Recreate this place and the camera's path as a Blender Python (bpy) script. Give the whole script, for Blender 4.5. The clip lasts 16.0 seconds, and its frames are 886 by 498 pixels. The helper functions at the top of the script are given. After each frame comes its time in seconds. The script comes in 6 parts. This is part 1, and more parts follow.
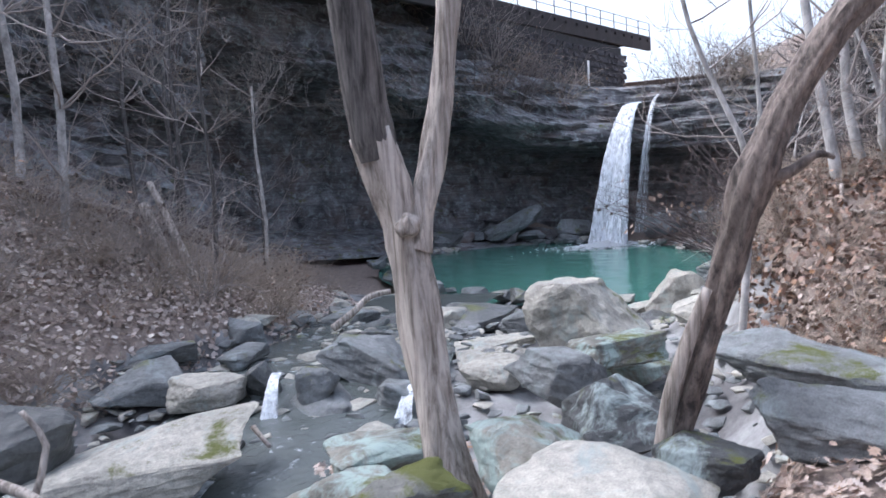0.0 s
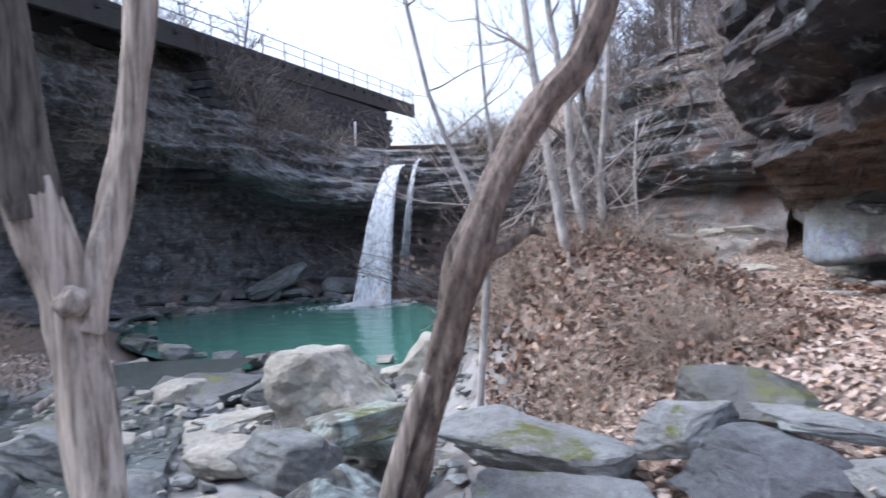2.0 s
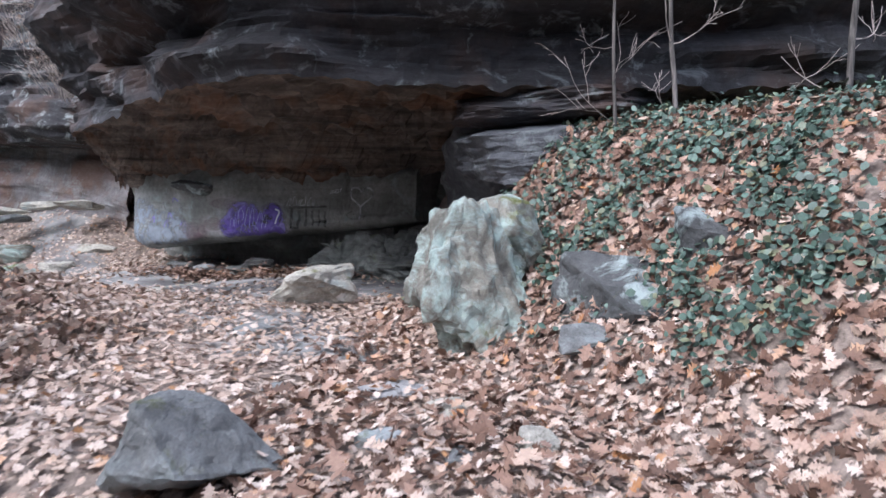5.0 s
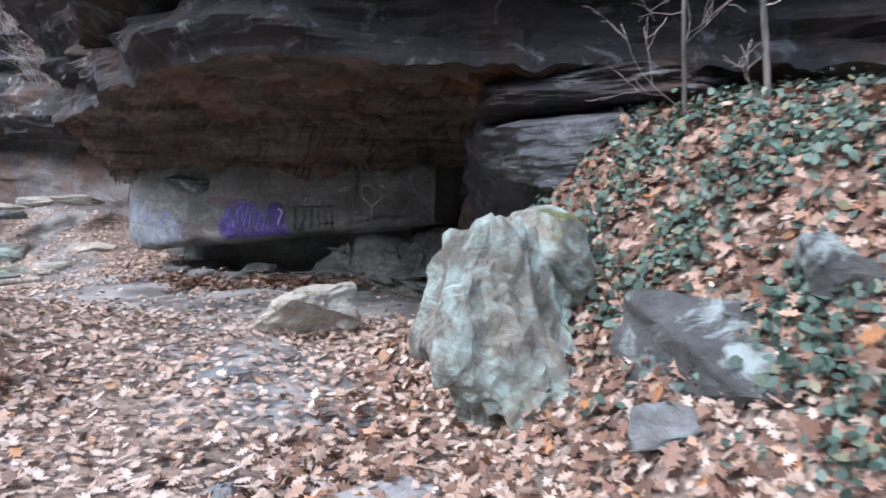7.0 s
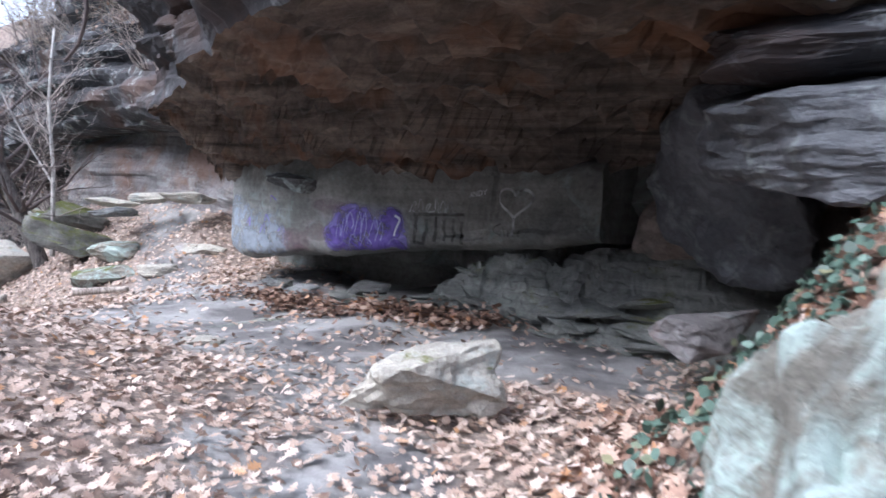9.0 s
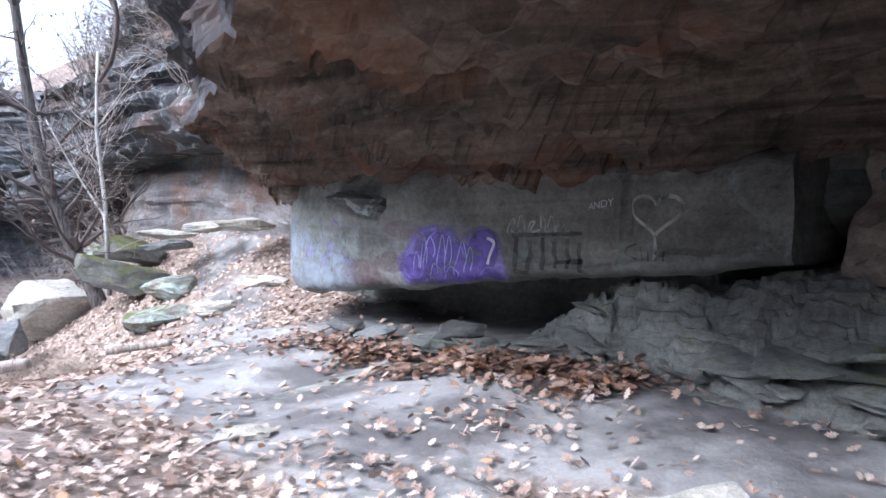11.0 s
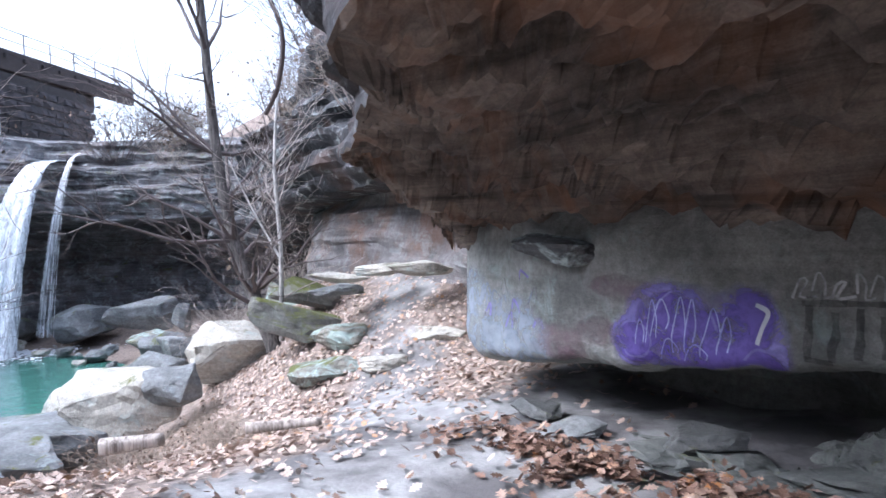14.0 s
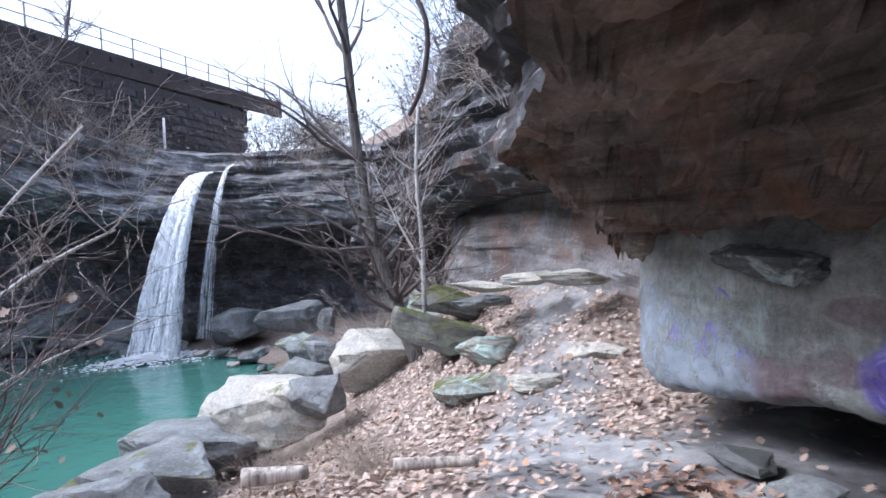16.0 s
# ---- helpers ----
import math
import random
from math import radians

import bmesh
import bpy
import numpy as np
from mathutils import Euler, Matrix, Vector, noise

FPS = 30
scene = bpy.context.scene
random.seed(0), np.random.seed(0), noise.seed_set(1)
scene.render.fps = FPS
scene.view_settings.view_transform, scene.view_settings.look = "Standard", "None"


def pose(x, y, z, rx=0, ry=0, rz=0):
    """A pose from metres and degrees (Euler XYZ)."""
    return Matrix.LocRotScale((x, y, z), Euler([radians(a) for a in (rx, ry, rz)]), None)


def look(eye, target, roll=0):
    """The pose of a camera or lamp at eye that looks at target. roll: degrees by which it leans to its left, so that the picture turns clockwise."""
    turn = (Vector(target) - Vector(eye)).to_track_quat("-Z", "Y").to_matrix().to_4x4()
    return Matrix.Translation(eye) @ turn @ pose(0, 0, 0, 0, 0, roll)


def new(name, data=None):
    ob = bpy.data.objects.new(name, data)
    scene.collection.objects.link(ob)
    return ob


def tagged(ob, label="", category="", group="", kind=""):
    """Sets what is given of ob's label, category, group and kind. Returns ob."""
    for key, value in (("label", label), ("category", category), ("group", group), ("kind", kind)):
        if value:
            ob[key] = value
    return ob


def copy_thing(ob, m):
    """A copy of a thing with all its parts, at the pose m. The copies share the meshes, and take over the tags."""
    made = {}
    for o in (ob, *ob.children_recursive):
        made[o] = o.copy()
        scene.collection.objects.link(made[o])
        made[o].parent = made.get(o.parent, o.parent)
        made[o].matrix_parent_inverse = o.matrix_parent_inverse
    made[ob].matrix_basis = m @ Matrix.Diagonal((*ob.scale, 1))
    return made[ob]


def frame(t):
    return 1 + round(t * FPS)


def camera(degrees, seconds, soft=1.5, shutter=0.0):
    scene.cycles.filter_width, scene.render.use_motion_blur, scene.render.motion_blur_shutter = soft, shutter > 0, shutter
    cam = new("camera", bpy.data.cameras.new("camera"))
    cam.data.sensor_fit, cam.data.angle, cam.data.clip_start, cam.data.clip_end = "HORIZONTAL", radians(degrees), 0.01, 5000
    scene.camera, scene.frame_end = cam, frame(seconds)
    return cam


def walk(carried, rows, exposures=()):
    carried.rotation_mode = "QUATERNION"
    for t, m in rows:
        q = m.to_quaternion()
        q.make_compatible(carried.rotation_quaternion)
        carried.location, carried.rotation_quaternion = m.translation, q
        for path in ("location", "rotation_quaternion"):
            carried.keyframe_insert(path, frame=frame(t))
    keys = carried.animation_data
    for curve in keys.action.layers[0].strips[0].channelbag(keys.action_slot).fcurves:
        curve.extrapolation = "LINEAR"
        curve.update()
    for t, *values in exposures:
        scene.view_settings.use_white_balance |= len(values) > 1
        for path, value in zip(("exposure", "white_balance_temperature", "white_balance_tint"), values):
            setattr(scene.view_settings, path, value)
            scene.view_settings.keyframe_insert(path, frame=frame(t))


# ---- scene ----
cam = camera(66.0, 16.0, shutter=0.4)
PATH = [
    (0, (0.629, -3.437, 1.36), (-1.315, -3.013, 1.159), -3.3),
    (0.5, (0.511, -3.344, 1.398), (-1.414, -2.823, 1.246), -1.8),
    (1, (0.356, -3.282, 1.398), (-1.493, -2.527, 1.283), -2.0),
    (1.5, (0.262, -3.101, 1.396), (-1.517, -2.192, 1.302), -1.6),
    (2, (0.263, -2.942, 1.409), (-1.44, -1.896, 1.344), -1.5),
    (2.5, (0.297, -2.781, 1.408), (-1.208, -1.464, 1.362), -1.7),
    (3, (0.131, -2.362, 1.38), (-1.095, -0.785, 1.276), -1.9),
    (3.5, (0.201, -2.115, 1.407), (-0.758, -0.368, 1.239), -0.6),
    (4, (0.23, -1.863, 1.407), (-0.326, 0.052, 1.25), 0.6),
    (4.1, (0.18, -1.74, 1.406), (-0.291, 0.195, 1.229), -0.9),
    (4.2, (0.14, -1.611, 1.403), (-0.265, 0.341, 1.243), 0.9),
    (6.3, (0.0, -0.039, 1.653), (-0.263, 1.939, 1.514), 1.0),
    (6.5, (-0.063, 0.103, 1.658), (-0.319, 2.08, 1.49), 1.3),
    (7, (-0.124, 0.467, 1.635), (-0.535, 2.415, 1.449), 1.4),
    (7.5, (-0.371, 1.002, 1.625), (-0.838, 2.932, 1.379), 1.6),
    (8, (-0.538, 1.432, 1.56), (-1.004, 3.364, 1.333), 1.4),
    (8.5, (-0.737, 1.955, 1.645), (-1.363, 3.843, 1.435), 1.1),
    (9, (-0.997, 2.478, 1.644), (-1.743, 4.324, 1.452), 2.6),
    (9.5, (-1.262, 2.896, 1.707), (-2.128, 4.69, 1.54), 3.3),
    (10, (-1.576, 3.293, 1.709), (-2.543, 5.038, 1.557), -0.2),
    (10.1, (-1.613, 3.349, 1.706), (-2.567, 5.099, 1.541), -1.9),
    (10.2, (-1.663, 3.405, 1.711), (-2.598, 5.164, 1.534), -0.9),
    (12.3, (-2.309, 4.851, 1.673), (-3.218, 6.624, 1.499), -1.6),
    (12.5, (-2.358, 4.95, 1.682), (-3.334, 6.689, 1.521), -0.9),
    (13, (-2.559, 5.177, 1.736), (-3.799, 6.742, 1.628), -1.1),
    (13.4, (-2.793, 5.265, 1.76), (-4.132, 6.749, 1.695), -2.5),
    (13.5, (-2.894, 5.275, 1.753), (-4.23, 6.762, 1.699), -2.3),
    (14, (-3.145, 5.382, 1.757), (-4.498, 6.854, 1.696), -1.6),
    (14.5, (-3.319, 5.582, 1.778), (-4.801, 6.924, 1.723), -0.6),
    (15, (-3.547, 5.74, 1.841), (-5.103, 6.995, 1.801), -0.2),
    (15.5, (-3.753, 5.767, 1.838), (-5.333, 6.993, 1.82), -1.5),
    (16, (-3.904, 5.773, 1.828), (-5.518, 6.954, 1.786), -2.3),
]
walk(cam, [(t, look(eye, target, roll)) for t, eye, target, roll in PATH],
     exposures=[(0, 0.8, 5700, 14), (4, 0.7, 5700, 14), (7, 0.78, 5700, 14), (9, 1.1, 5600, 14), (10, 1.3, 5550, 14), (12.5, 1.6, 5500, 14), (14, 1.3, 5500, 14), (16, 0.95, 5500, 14)])

# ---- light and sky: overcast winter afternoon ----
SUN_ELEV, SUN_ROT = radians(49), radians(215)
world = bpy.data.worlds.new("sky")
scene.world = world
world.use_nodes = True
wn, wl = world.node_tree.nodes, world.node_tree.links
sky = wn.new("ShaderNodeTexSky")
sky.sky_type, sky.sun_disc = "NISHITA", False
sky.sun_elevation, sky.sun_rotation = SUN_ELEV, SUN_ROT
sky.dust_density, sky.air_density = 4.0, 1.0
cloud = wn.new("ShaderNodeHueSaturation")
cloud.inputs["Saturation"].default_value = 0.5
cloud.inputs["Value"].default_value = 1.6
wl.new(sky.outputs[0], cloud.inputs["Color"])
wl.new(cloud.outputs[0], wn["Background"].inputs["Color"])
wn["Background"].inputs["Strength"].default_value = 0.15
sun = new("sun", bpy.data.lights.new("sun", "SUN"))
sun.data.energy, sun.data.angle, sun.data.color = 0.9, radians(40), (1.0, 0.97, 0.94)
sun.matrix_world = look((60 * math.sin(SUN_ROT), 60 * math.cos(SUN_ROT), 60 * math.tan(SUN_ELEV)), (0, 0, 0))


# ---- materials ----
def mat(name, build):
    m = bpy.data.materials.new(name)
    m.use_nodes = True
    nt = m.node_tree
    build(nt, nt.nodes, nt.links, nt.nodes["Principled BSDF"])
    return m


def ramp(nd, stops):
    r = nd.new("ShaderNodeValToRGB")
    el = r.color_ramp.elements
    while len(el) < len(stops):
        el.new(0.5)
    for e, (p, c) in zip(el, stops):
        e.position = p
        e.color = (*c, 1) if isinstance(c, tuple) else (c, c, c, 1)
    return r


def noise_node(nd, lk, vec, scale, detail=6, rough=0.6, dist=0.0):
    n = nd.new("ShaderNodeTexNoise")
    n.inputs["Scale"].default_value = scale
    n.inputs["Detail"].default_value = detail
    n.inputs["Roughness"].default_value = rough
    n.inputs["Distortion"].default_value = dist
    lk.new(vec, n.inputs["Vector"])
    return n


def mix(nd, lk, fac, a, b, mode="MIX"):
    m = nd.new("ShaderNodeMix")
    m.data_type, m.blend_type = "RGBA", mode
    for sock, v in ((m.inputs["Factor"], fac), (m.inputs[6], a), (m.inputs[7], b)):
        if isinstance(v, (int, float)):
            sock.default_value = v
        elif isinstance(v, tuple):
            sock.default_value = (*v, 1)
        else:
            lk.new(v, sock)
    return m.outputs[2]


def math_node(nd, lk, op, a, b):
    m = nd.new("ShaderNodeMath")
    m.operation = op
    m.use_clamp = True
    for sock, v in zip(m.inputs, (a, b)):
        if isinstance(v, (int, float)):
            sock.default_value = v
        else:
            lk.new(v, sock)
    return m.outputs[0]


def bump(nd, lk, height, strength, distance, shader, before=None):
    b = nd.new("ShaderNodeBump")
    b.inputs["Strength"].default_value = strength
    b.inputs["Distance"].default_value = distance
    lk.new(height, b.inputs["Height"])
    if before:
        lk.new(before, b.inputs["Normal"])
    lk.new(b.outputs[0], shader.inputs["Normal"])
    return b.outputs[0]


def rock_material(name, dark, light, lichen=0.0, moss=0.0, strata=0.0, rust=0.0, rough=0.85, lich_col=(0.36, 0.44, 0.43), crack=0.35):
    def build(nt, nd, lk, sh):
        geo = nd.new("ShaderNodeNewGeometry")
        pos = geo.outputs["Position"]
        big = noise_node(nd, lk, pos, 1.1, 5, 0.6, 0.4)
        fine = noise_node(nd, lk, pos, 14, 8, 0.7)
        grain = noise_node(nd, lk, pos, 90, 3, 0.7)
        col = mix(nd, lk, ramp_out(nd, lk, big.outputs["Fac"], [(0.3, 0.0), (0.7, 1.0)]), dark, light)
        col = mix(nd, lk, 0.55, col, ramp_out(nd, lk, fine.outputs["Fac"], [(0.3, 0.25), (0.7, 0.85)]), "OVERLAY")
        col = mix(nd, lk, 0.3, col, ramp_out(nd, lk, grain.outputs["Fac"], [(0.3, 0.2), (0.7, 0.9)]), "OVERLAY")
        mp = nd.new("ShaderNodeMapping")
        mp.inputs["Scale"].default_value = (0.5, 0.5, 9.0)
        lk.new(pos, mp.inputs["Vector"])
        layer = noise_node(nd, lk, mp.outputs[0], 1.0, 6, 0.65, 0.5)
        if strata:
            col = mix(nd, lk, strata, col, ramp_out(nd, lk, layer.outputs["Fac"], [(0.35, 0.12), (0.5, 0.5), (0.65, 0.85)]), "OVERLAY")
        if rust:
            spot = noise_node(nd, lk, pos, 0.8, 4, 0.6)
            col = mix(nd, lk, math_node(nd, lk, "MULTIPLY", ramp_out(nd, lk, spot.outputs["Fac"], [(0.48, 0.0), (0.62, 1.0)]), rust), col, (0.22, 0.095, 0.04))
        if lichen:
            ln = noise_node(nd, lk, pos, 2.6, 9, 0.72, 0.6)
            f = math_node(nd, lk, "MULTIPLY", ramp_out(nd, lk, ln.outputs["Fac"], [(0.56 - 0.12 * lichen, 0.0), (0.66 - 0.1 * lichen, 1.0)]), min(1.0, 0.55 + 0.4 * lichen))
            col = mix(nd, lk, f, col, lich_col)
        if moss:
            mn = noise_node(nd, lk, pos, 1.7, 7, 0.7, 0.4)
            sep = nd.new("ShaderNodeSeparateXYZ")
            lk.new(geo.outputs["Normal"], sep.inputs[0])
            up = ramp_out(nd, lk, sep.outputs["Z"], [(0.3, 0.0), (0.75, 1.0)])
            f = math_node(nd, lk, "MULTIPLY", ramp_out(nd, lk, mn.outputs["Fac"], [(0.62 - 0.2 * moss, 0.0), (0.7 - 0.2 * moss, 1.0)]), up)
            col = mix(nd, lk, f, col, (0.11, 0.12, 0.03))
        lk.new(col, sh.inputs["Base Color"])
        sh.inputs["Roughness"].default_value = rough
        hgt = mix(nd, lk, 0.5 if strata >= 0.4 else 0.08, fine.outputs["Fac"], layer.outputs["Fac"])
        b1 = bump(nd, lk, hgt, 0.6, 0.05, sh)
        bump(nd, lk, grain.outputs["Fac"], crack, 0.01, sh, b1)
    return mat(name, build)


def ramp_out(nd, lk, fac, stops):
    r = ramp(nd, stops)
    lk.new(fac, r.inputs["Fac"])
    return r.outputs["Color"]


def plain(name, col, rough=0.7, var=0.25, scale=20.0, metal=0.0, bmp=0.2):
    def build(nt, nd, lk, sh):
        tc = nd.new("ShaderNodeTexCoord")
        n1 = noise_node(nd, lk, tc.outputs["Object"], scale, 6, 0.65)
        n2 = noise_node(nd, lk, tc.outputs["Object"], scale * 0.15, 4, 0.6)
        a = tuple(c * (1 - var) for c in col)
        b = tuple(min(1, c * (1 + var)) for c in col)
        c1 = mix(nd, lk, n1.outputs["Fac"], a, b)
        c1 = mix(nd, lk, 0.35, c1, ramp_out(nd, lk, n2.outputs["Fac"], [(0.35, 0.3), (0.65, 0.75)]), "OVERLAY")
        lk.new(c1, sh.inputs["Base Color"])
        sh.inputs["Roughness"].default_value, sh.inputs["Metallic"].default_value = rough, metal
        bump(nd, lk, n1.outputs["Fac"], bmp, 0.01, sh)
    return mat(name, build)


def leaf_material(name, stops, rough=0.65):
    def build(nt, nd, lk, sh):
        geo = nd.new("ShaderNodeNewGeometry")
        col = ramp_out(nd, lk, geo.outputs["Random Per Island"], stops)
        n = noise_node(nd, lk, geo.outputs["Position"], 60, 3, 0.6)
        col = mix(nd, lk, 0.35, col, ramp_out(nd, lk, n.outputs["Fac"], [(0.3, 0.25), (0.7, 0.8)]), "OVERLAY")
        lk.new(col, sh.inputs["Base Color"])
        sh.inputs["Roughness"].default_value = rough
    return mat(name, build)


def bark_material(name, dark, light, stretch=0.12, scale=30, bmp=0.8):
    def build(nt, nd, lk, sh):
        tc = nd.new("ShaderNodeTexCoord")
        mp = nd.new("ShaderNodeMapping")
        mp.inputs["Scale"].default_value = (1, 1, stretch)
        lk.new(tc.outputs["Object"], mp.inputs["Vector"])
        n1 = noise_node(nd, lk, mp.outputs[0], scale, 6, 0.7, 0.3)
        n2 = noise_node(nd, lk, tc.outputs["Object"], 2.5, 5, 0.6)
        col = mix(nd, lk, ramp_out(nd, lk, n1.outputs["Fac"], [(0.36, 0.0), (0.6, 1.0)]), dark, light)
        col = mix(nd, lk, 0.5, col, ramp_out(nd, lk, n2.outputs["Fac"], [(0.3, 0.25), (0.7, 0.8)]), "OVERLAY")
        lk.new(col, sh.inputs["Base Color"])
        sh.inputs["Roughness"].default_value = 0.85
        bump(nd, lk, n1.outputs["Fac"], bmp, 0.02, sh)
    return mat(name, build)


M_GREY = rock_material("grey sandstone", (0.10, 0.105, 0.105), (0.25, 0.262, 0.265), lichen=0.2, moss=0.25, strata=0.12, lich_col=(0.3, 0.35, 0.35))
M_PALE = rock_material("pale sandstone", (0.27, 0.26, 0.23), (0.46, 0.44, 0.38), lichen=0.12, moss=0.2, strata=0.12)
M_LICHEN = rock_material("lichened stone", (0.10, 0.10, 0.085), (0.28, 0.265, 0.225), lichen=0.85, moss=0.45, lich_col=(0.37, 0.47, 0.44))
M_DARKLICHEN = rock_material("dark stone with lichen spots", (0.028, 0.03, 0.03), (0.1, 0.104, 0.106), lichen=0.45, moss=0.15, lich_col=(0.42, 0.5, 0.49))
M_MOSSY = rock_material("mossy stone", (0.09, 0.09, 0.08), (0.22, 0.22, 0.2), lichen=0.2, moss=1.0, lich_col=(0.25, 0.28, 0.24))
M_STEPWALL = rock_material("pale stained wall stone", (0.09, 0.085, 0.085), (0.23, 0.22, 0.22), lichen=0.15, strata=0.1, rust=0.45, lich_col=(0.32, 0.35, 0.35))
M_WET = rock_material("wet dark stone", (0.06, 0.063, 0.062), (0.16, 0.165, 0.16), strata=0.3, moss=0.35, rough=0.35)
M_HANG = rock_material("dark lichened block", (0.04, 0.043, 0.049), (0.145, 0.155, 0.17), lichen=0.2, strata=0.05, lich_col=(0.26, 0.29, 0.29))
# near-black: shade of the overhangs and trees above is put into this colour
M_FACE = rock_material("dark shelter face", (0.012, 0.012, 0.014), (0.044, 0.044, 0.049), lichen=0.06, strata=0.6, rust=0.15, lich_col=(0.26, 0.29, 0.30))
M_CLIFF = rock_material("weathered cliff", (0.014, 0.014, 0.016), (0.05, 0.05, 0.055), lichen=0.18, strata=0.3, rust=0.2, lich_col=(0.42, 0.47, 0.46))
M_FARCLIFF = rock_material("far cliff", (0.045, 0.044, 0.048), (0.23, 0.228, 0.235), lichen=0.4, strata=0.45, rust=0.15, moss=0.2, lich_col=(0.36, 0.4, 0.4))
M_ROOF = rock_material("overhang underside", (0.04, 0.033, 0.028), (0.15, 0.12, 0.095), strata=0.8, rust=0.5, rough=0.9)
M_BLOCK = rock_material("shelter wall stone", (0.1, 0.106, 0.1), (0.285, 0.295, 0.275), lichen=0.12, moss=0.1, strata=0.2, lich_col=(0.30, 0.38, 0.36))
M_LEDGE = rock_material("broken ledge stone", (0.095, 0.102, 0.096), (0.27, 0.285, 0.262), lichen=0.1, moss=0.2, strata=0.35, lich_col=(0.2, 0.23, 0.21))
M_SIDE = rock_material("brown shelter wall", (0.12, 0.10, 0.088), (0.33, 0.29, 0.255), strata=0.15, rust=0.3)
M_FLOORROCK = rock_material("worn floor rock", (0.22, 0.22, 0.22), (0.36, 0.355, 0.35), strata=0.0, rough=0.7)


def ground_build(nt, nd, lk, sh):
    geo = nd.new("ShaderNodeNewGeometry")
    pos = geo.outputs["Position"]
    at = nd.new("ShaderNodeAttribute")
    at.attribute_name = "worn"
    n1 = noise_node(nd, lk, pos, 9, 8, 0.7)
    n2 = noise_node(nd, lk, pos, 1.0, 5, 0.6)
    n3 = noise_node(nd, lk, pos, 45, 4, 0.7)
    leafy = mix(nd, lk, ramp_out(nd, lk, n1.outputs["Fac"], [(0.35, 0.0), (0.65, 1.0)]), (0.15, 0.118, 0.098), (0.34, 0.275, 0.235))
    leafy = mix(nd, lk, 0.5, leafy, ramp_out(nd, lk, n3.outputs["Fac"], [(0.3, 0.2), (0.7, 0.85)]), "OVERLAY")
    worn = mix(nd, lk, ramp_out(nd, lk, n2.outputs["Fac"], [(0.42, 0.0), (0.58, 1.0)]), (0.13, 0.125, 0.125), (0.33, 0.33, 0.325))
    worn = mix(nd, lk, 0.3, worn, ramp_out(nd, lk, n3.outputs["Fac"], [(0.3, 0.3), (0.7, 0.75)]), "OVERLAY")
    f = math_node(nd, lk, "ADD", at.outputs["Fac"], math_node(nd, lk, "SUBTRACT", n1.outputs["Fac"], 0.5))
    col = mix(nd, lk, ramp_out(nd, lk, f, [(0.4, 0.0), (0.6, 1.0)]), leafy, worn)
    lk.new(col, sh.inputs["Base Color"])
    sh.inputs["Roughness"].default_value = 0.9
    b1 = bump(nd, lk, n1.outputs["Fac"], 0.5, 0.04, sh)
    bump(nd, lk, n3.outputs["Fac"], 0.4, 0.01, sh, b1)


M_GROUND = mat("leaf mould and worn rock", ground_build)
M_LEAF = leaf_material("fallen oak leaves", [(0.0, (0.20, 0.13, 0.10)), (0.25, (0.36, 0.265, 0.21)), (0.5, (0.46, 0.355, 0.29)), (0.75, (0.53, 0.43, 0.365)), (0.93, (0.58, 0.49, 0.43)), (1.0, (0.42, 0.22, 0.1))])
M_LEAFRUST = leaf_material("rust-brown oak leaves", [(0.0, (0.07, 0.036, 0.022)), (0.4, (0.20, 0.115, 0.08)), (0.75, (0.34, 0.22, 0.165)), (0.92, (0.46, 0.35, 0.28)), (1.0, (0.38, 0.17, 0.06))])
M_LEAFDARK = leaf_material("dull brown leaves", [(0.0, (0.06, 0.045, 0.033)), (0.4, (0.15, 0.105, 0.08)), (0.8, (0.25, 0.175, 0.13)), (0.93, (0.36, 0.27, 0.2)), (1.0, (0.32, 0.15, 0.07))])
M_LEAFPALE = leaf_material("bleached leaves", [(0.0, (0.26, 0.2, 0.17)), (0.5, (0.46, 0.38, 0.33)), (0.85, (0.6, 0.52, 0.46)), (1.0, (0.68, 0.61, 0.55))])
M_IVY = leaf_material("ivy leaves", [(0.0, (0.025, 0.045, 0.033)), (0.5, (0.06, 0.105, 0.08)), (0.85, (0.11, 0.175, 0.14)), (1.0, (0.18, 0.17, 0.09))], 0.5)
M_BARK = bark_material("ridged bark", (0.035, 0.032, 0.03), (0.17, 0.155, 0.145), 0.1, 26)
M_DEADWOOD = bark_material("barkless grey wood", (0.16, 0.13, 0.108), (0.56, 0.5, 0.445), 0.07, 20, 0.7)
M_BROWNBARK = bark_material("brown flaky bark", (0.055, 0.045, 0.04), (0.27, 0.22, 0.19), 0.35, 20, 1.0)
M_SMOOTHBARK = bark_material("smooth pale bark", (0.25, 0.24, 0.225), (0.52, 0.50, 0.48), 0.6, 8, 0.25)
M_TWIG = plain("bare twigs", (0.34, 0.30, 0.275), 0.85, 0.35, 6)
M_TWIGDARK = plain("dark bare twigs", (0.115, 0.095, 0.092), 0.9, 0.3, 4)
M_STRAW = plain("dead stalks", (0.36, 0.30, 0.245), 0.9, 0.4, 8)
M_TIMBER = plain("blackened bridge timber", (0.05, 0.045, 0.045), 0.85, 0.3, 6)
M_STONEBLK = rock_material("abutment stone", (0.035, 0.035, 0.04), (0.09, 0.09, 0.097), strata=0.1)
M_MORTAR = plain("dark mortar", (0.05, 0.05, 0.052), 0.95)
M_STEEL = plain("weathered steel", (0.25, 0.25, 0.26), 0.6, 0.2, 10, 0.6)
M_PIPE = plain("white plastic pipe", (0.7, 0.7, 0.7), 0.5, 0.05, 10)
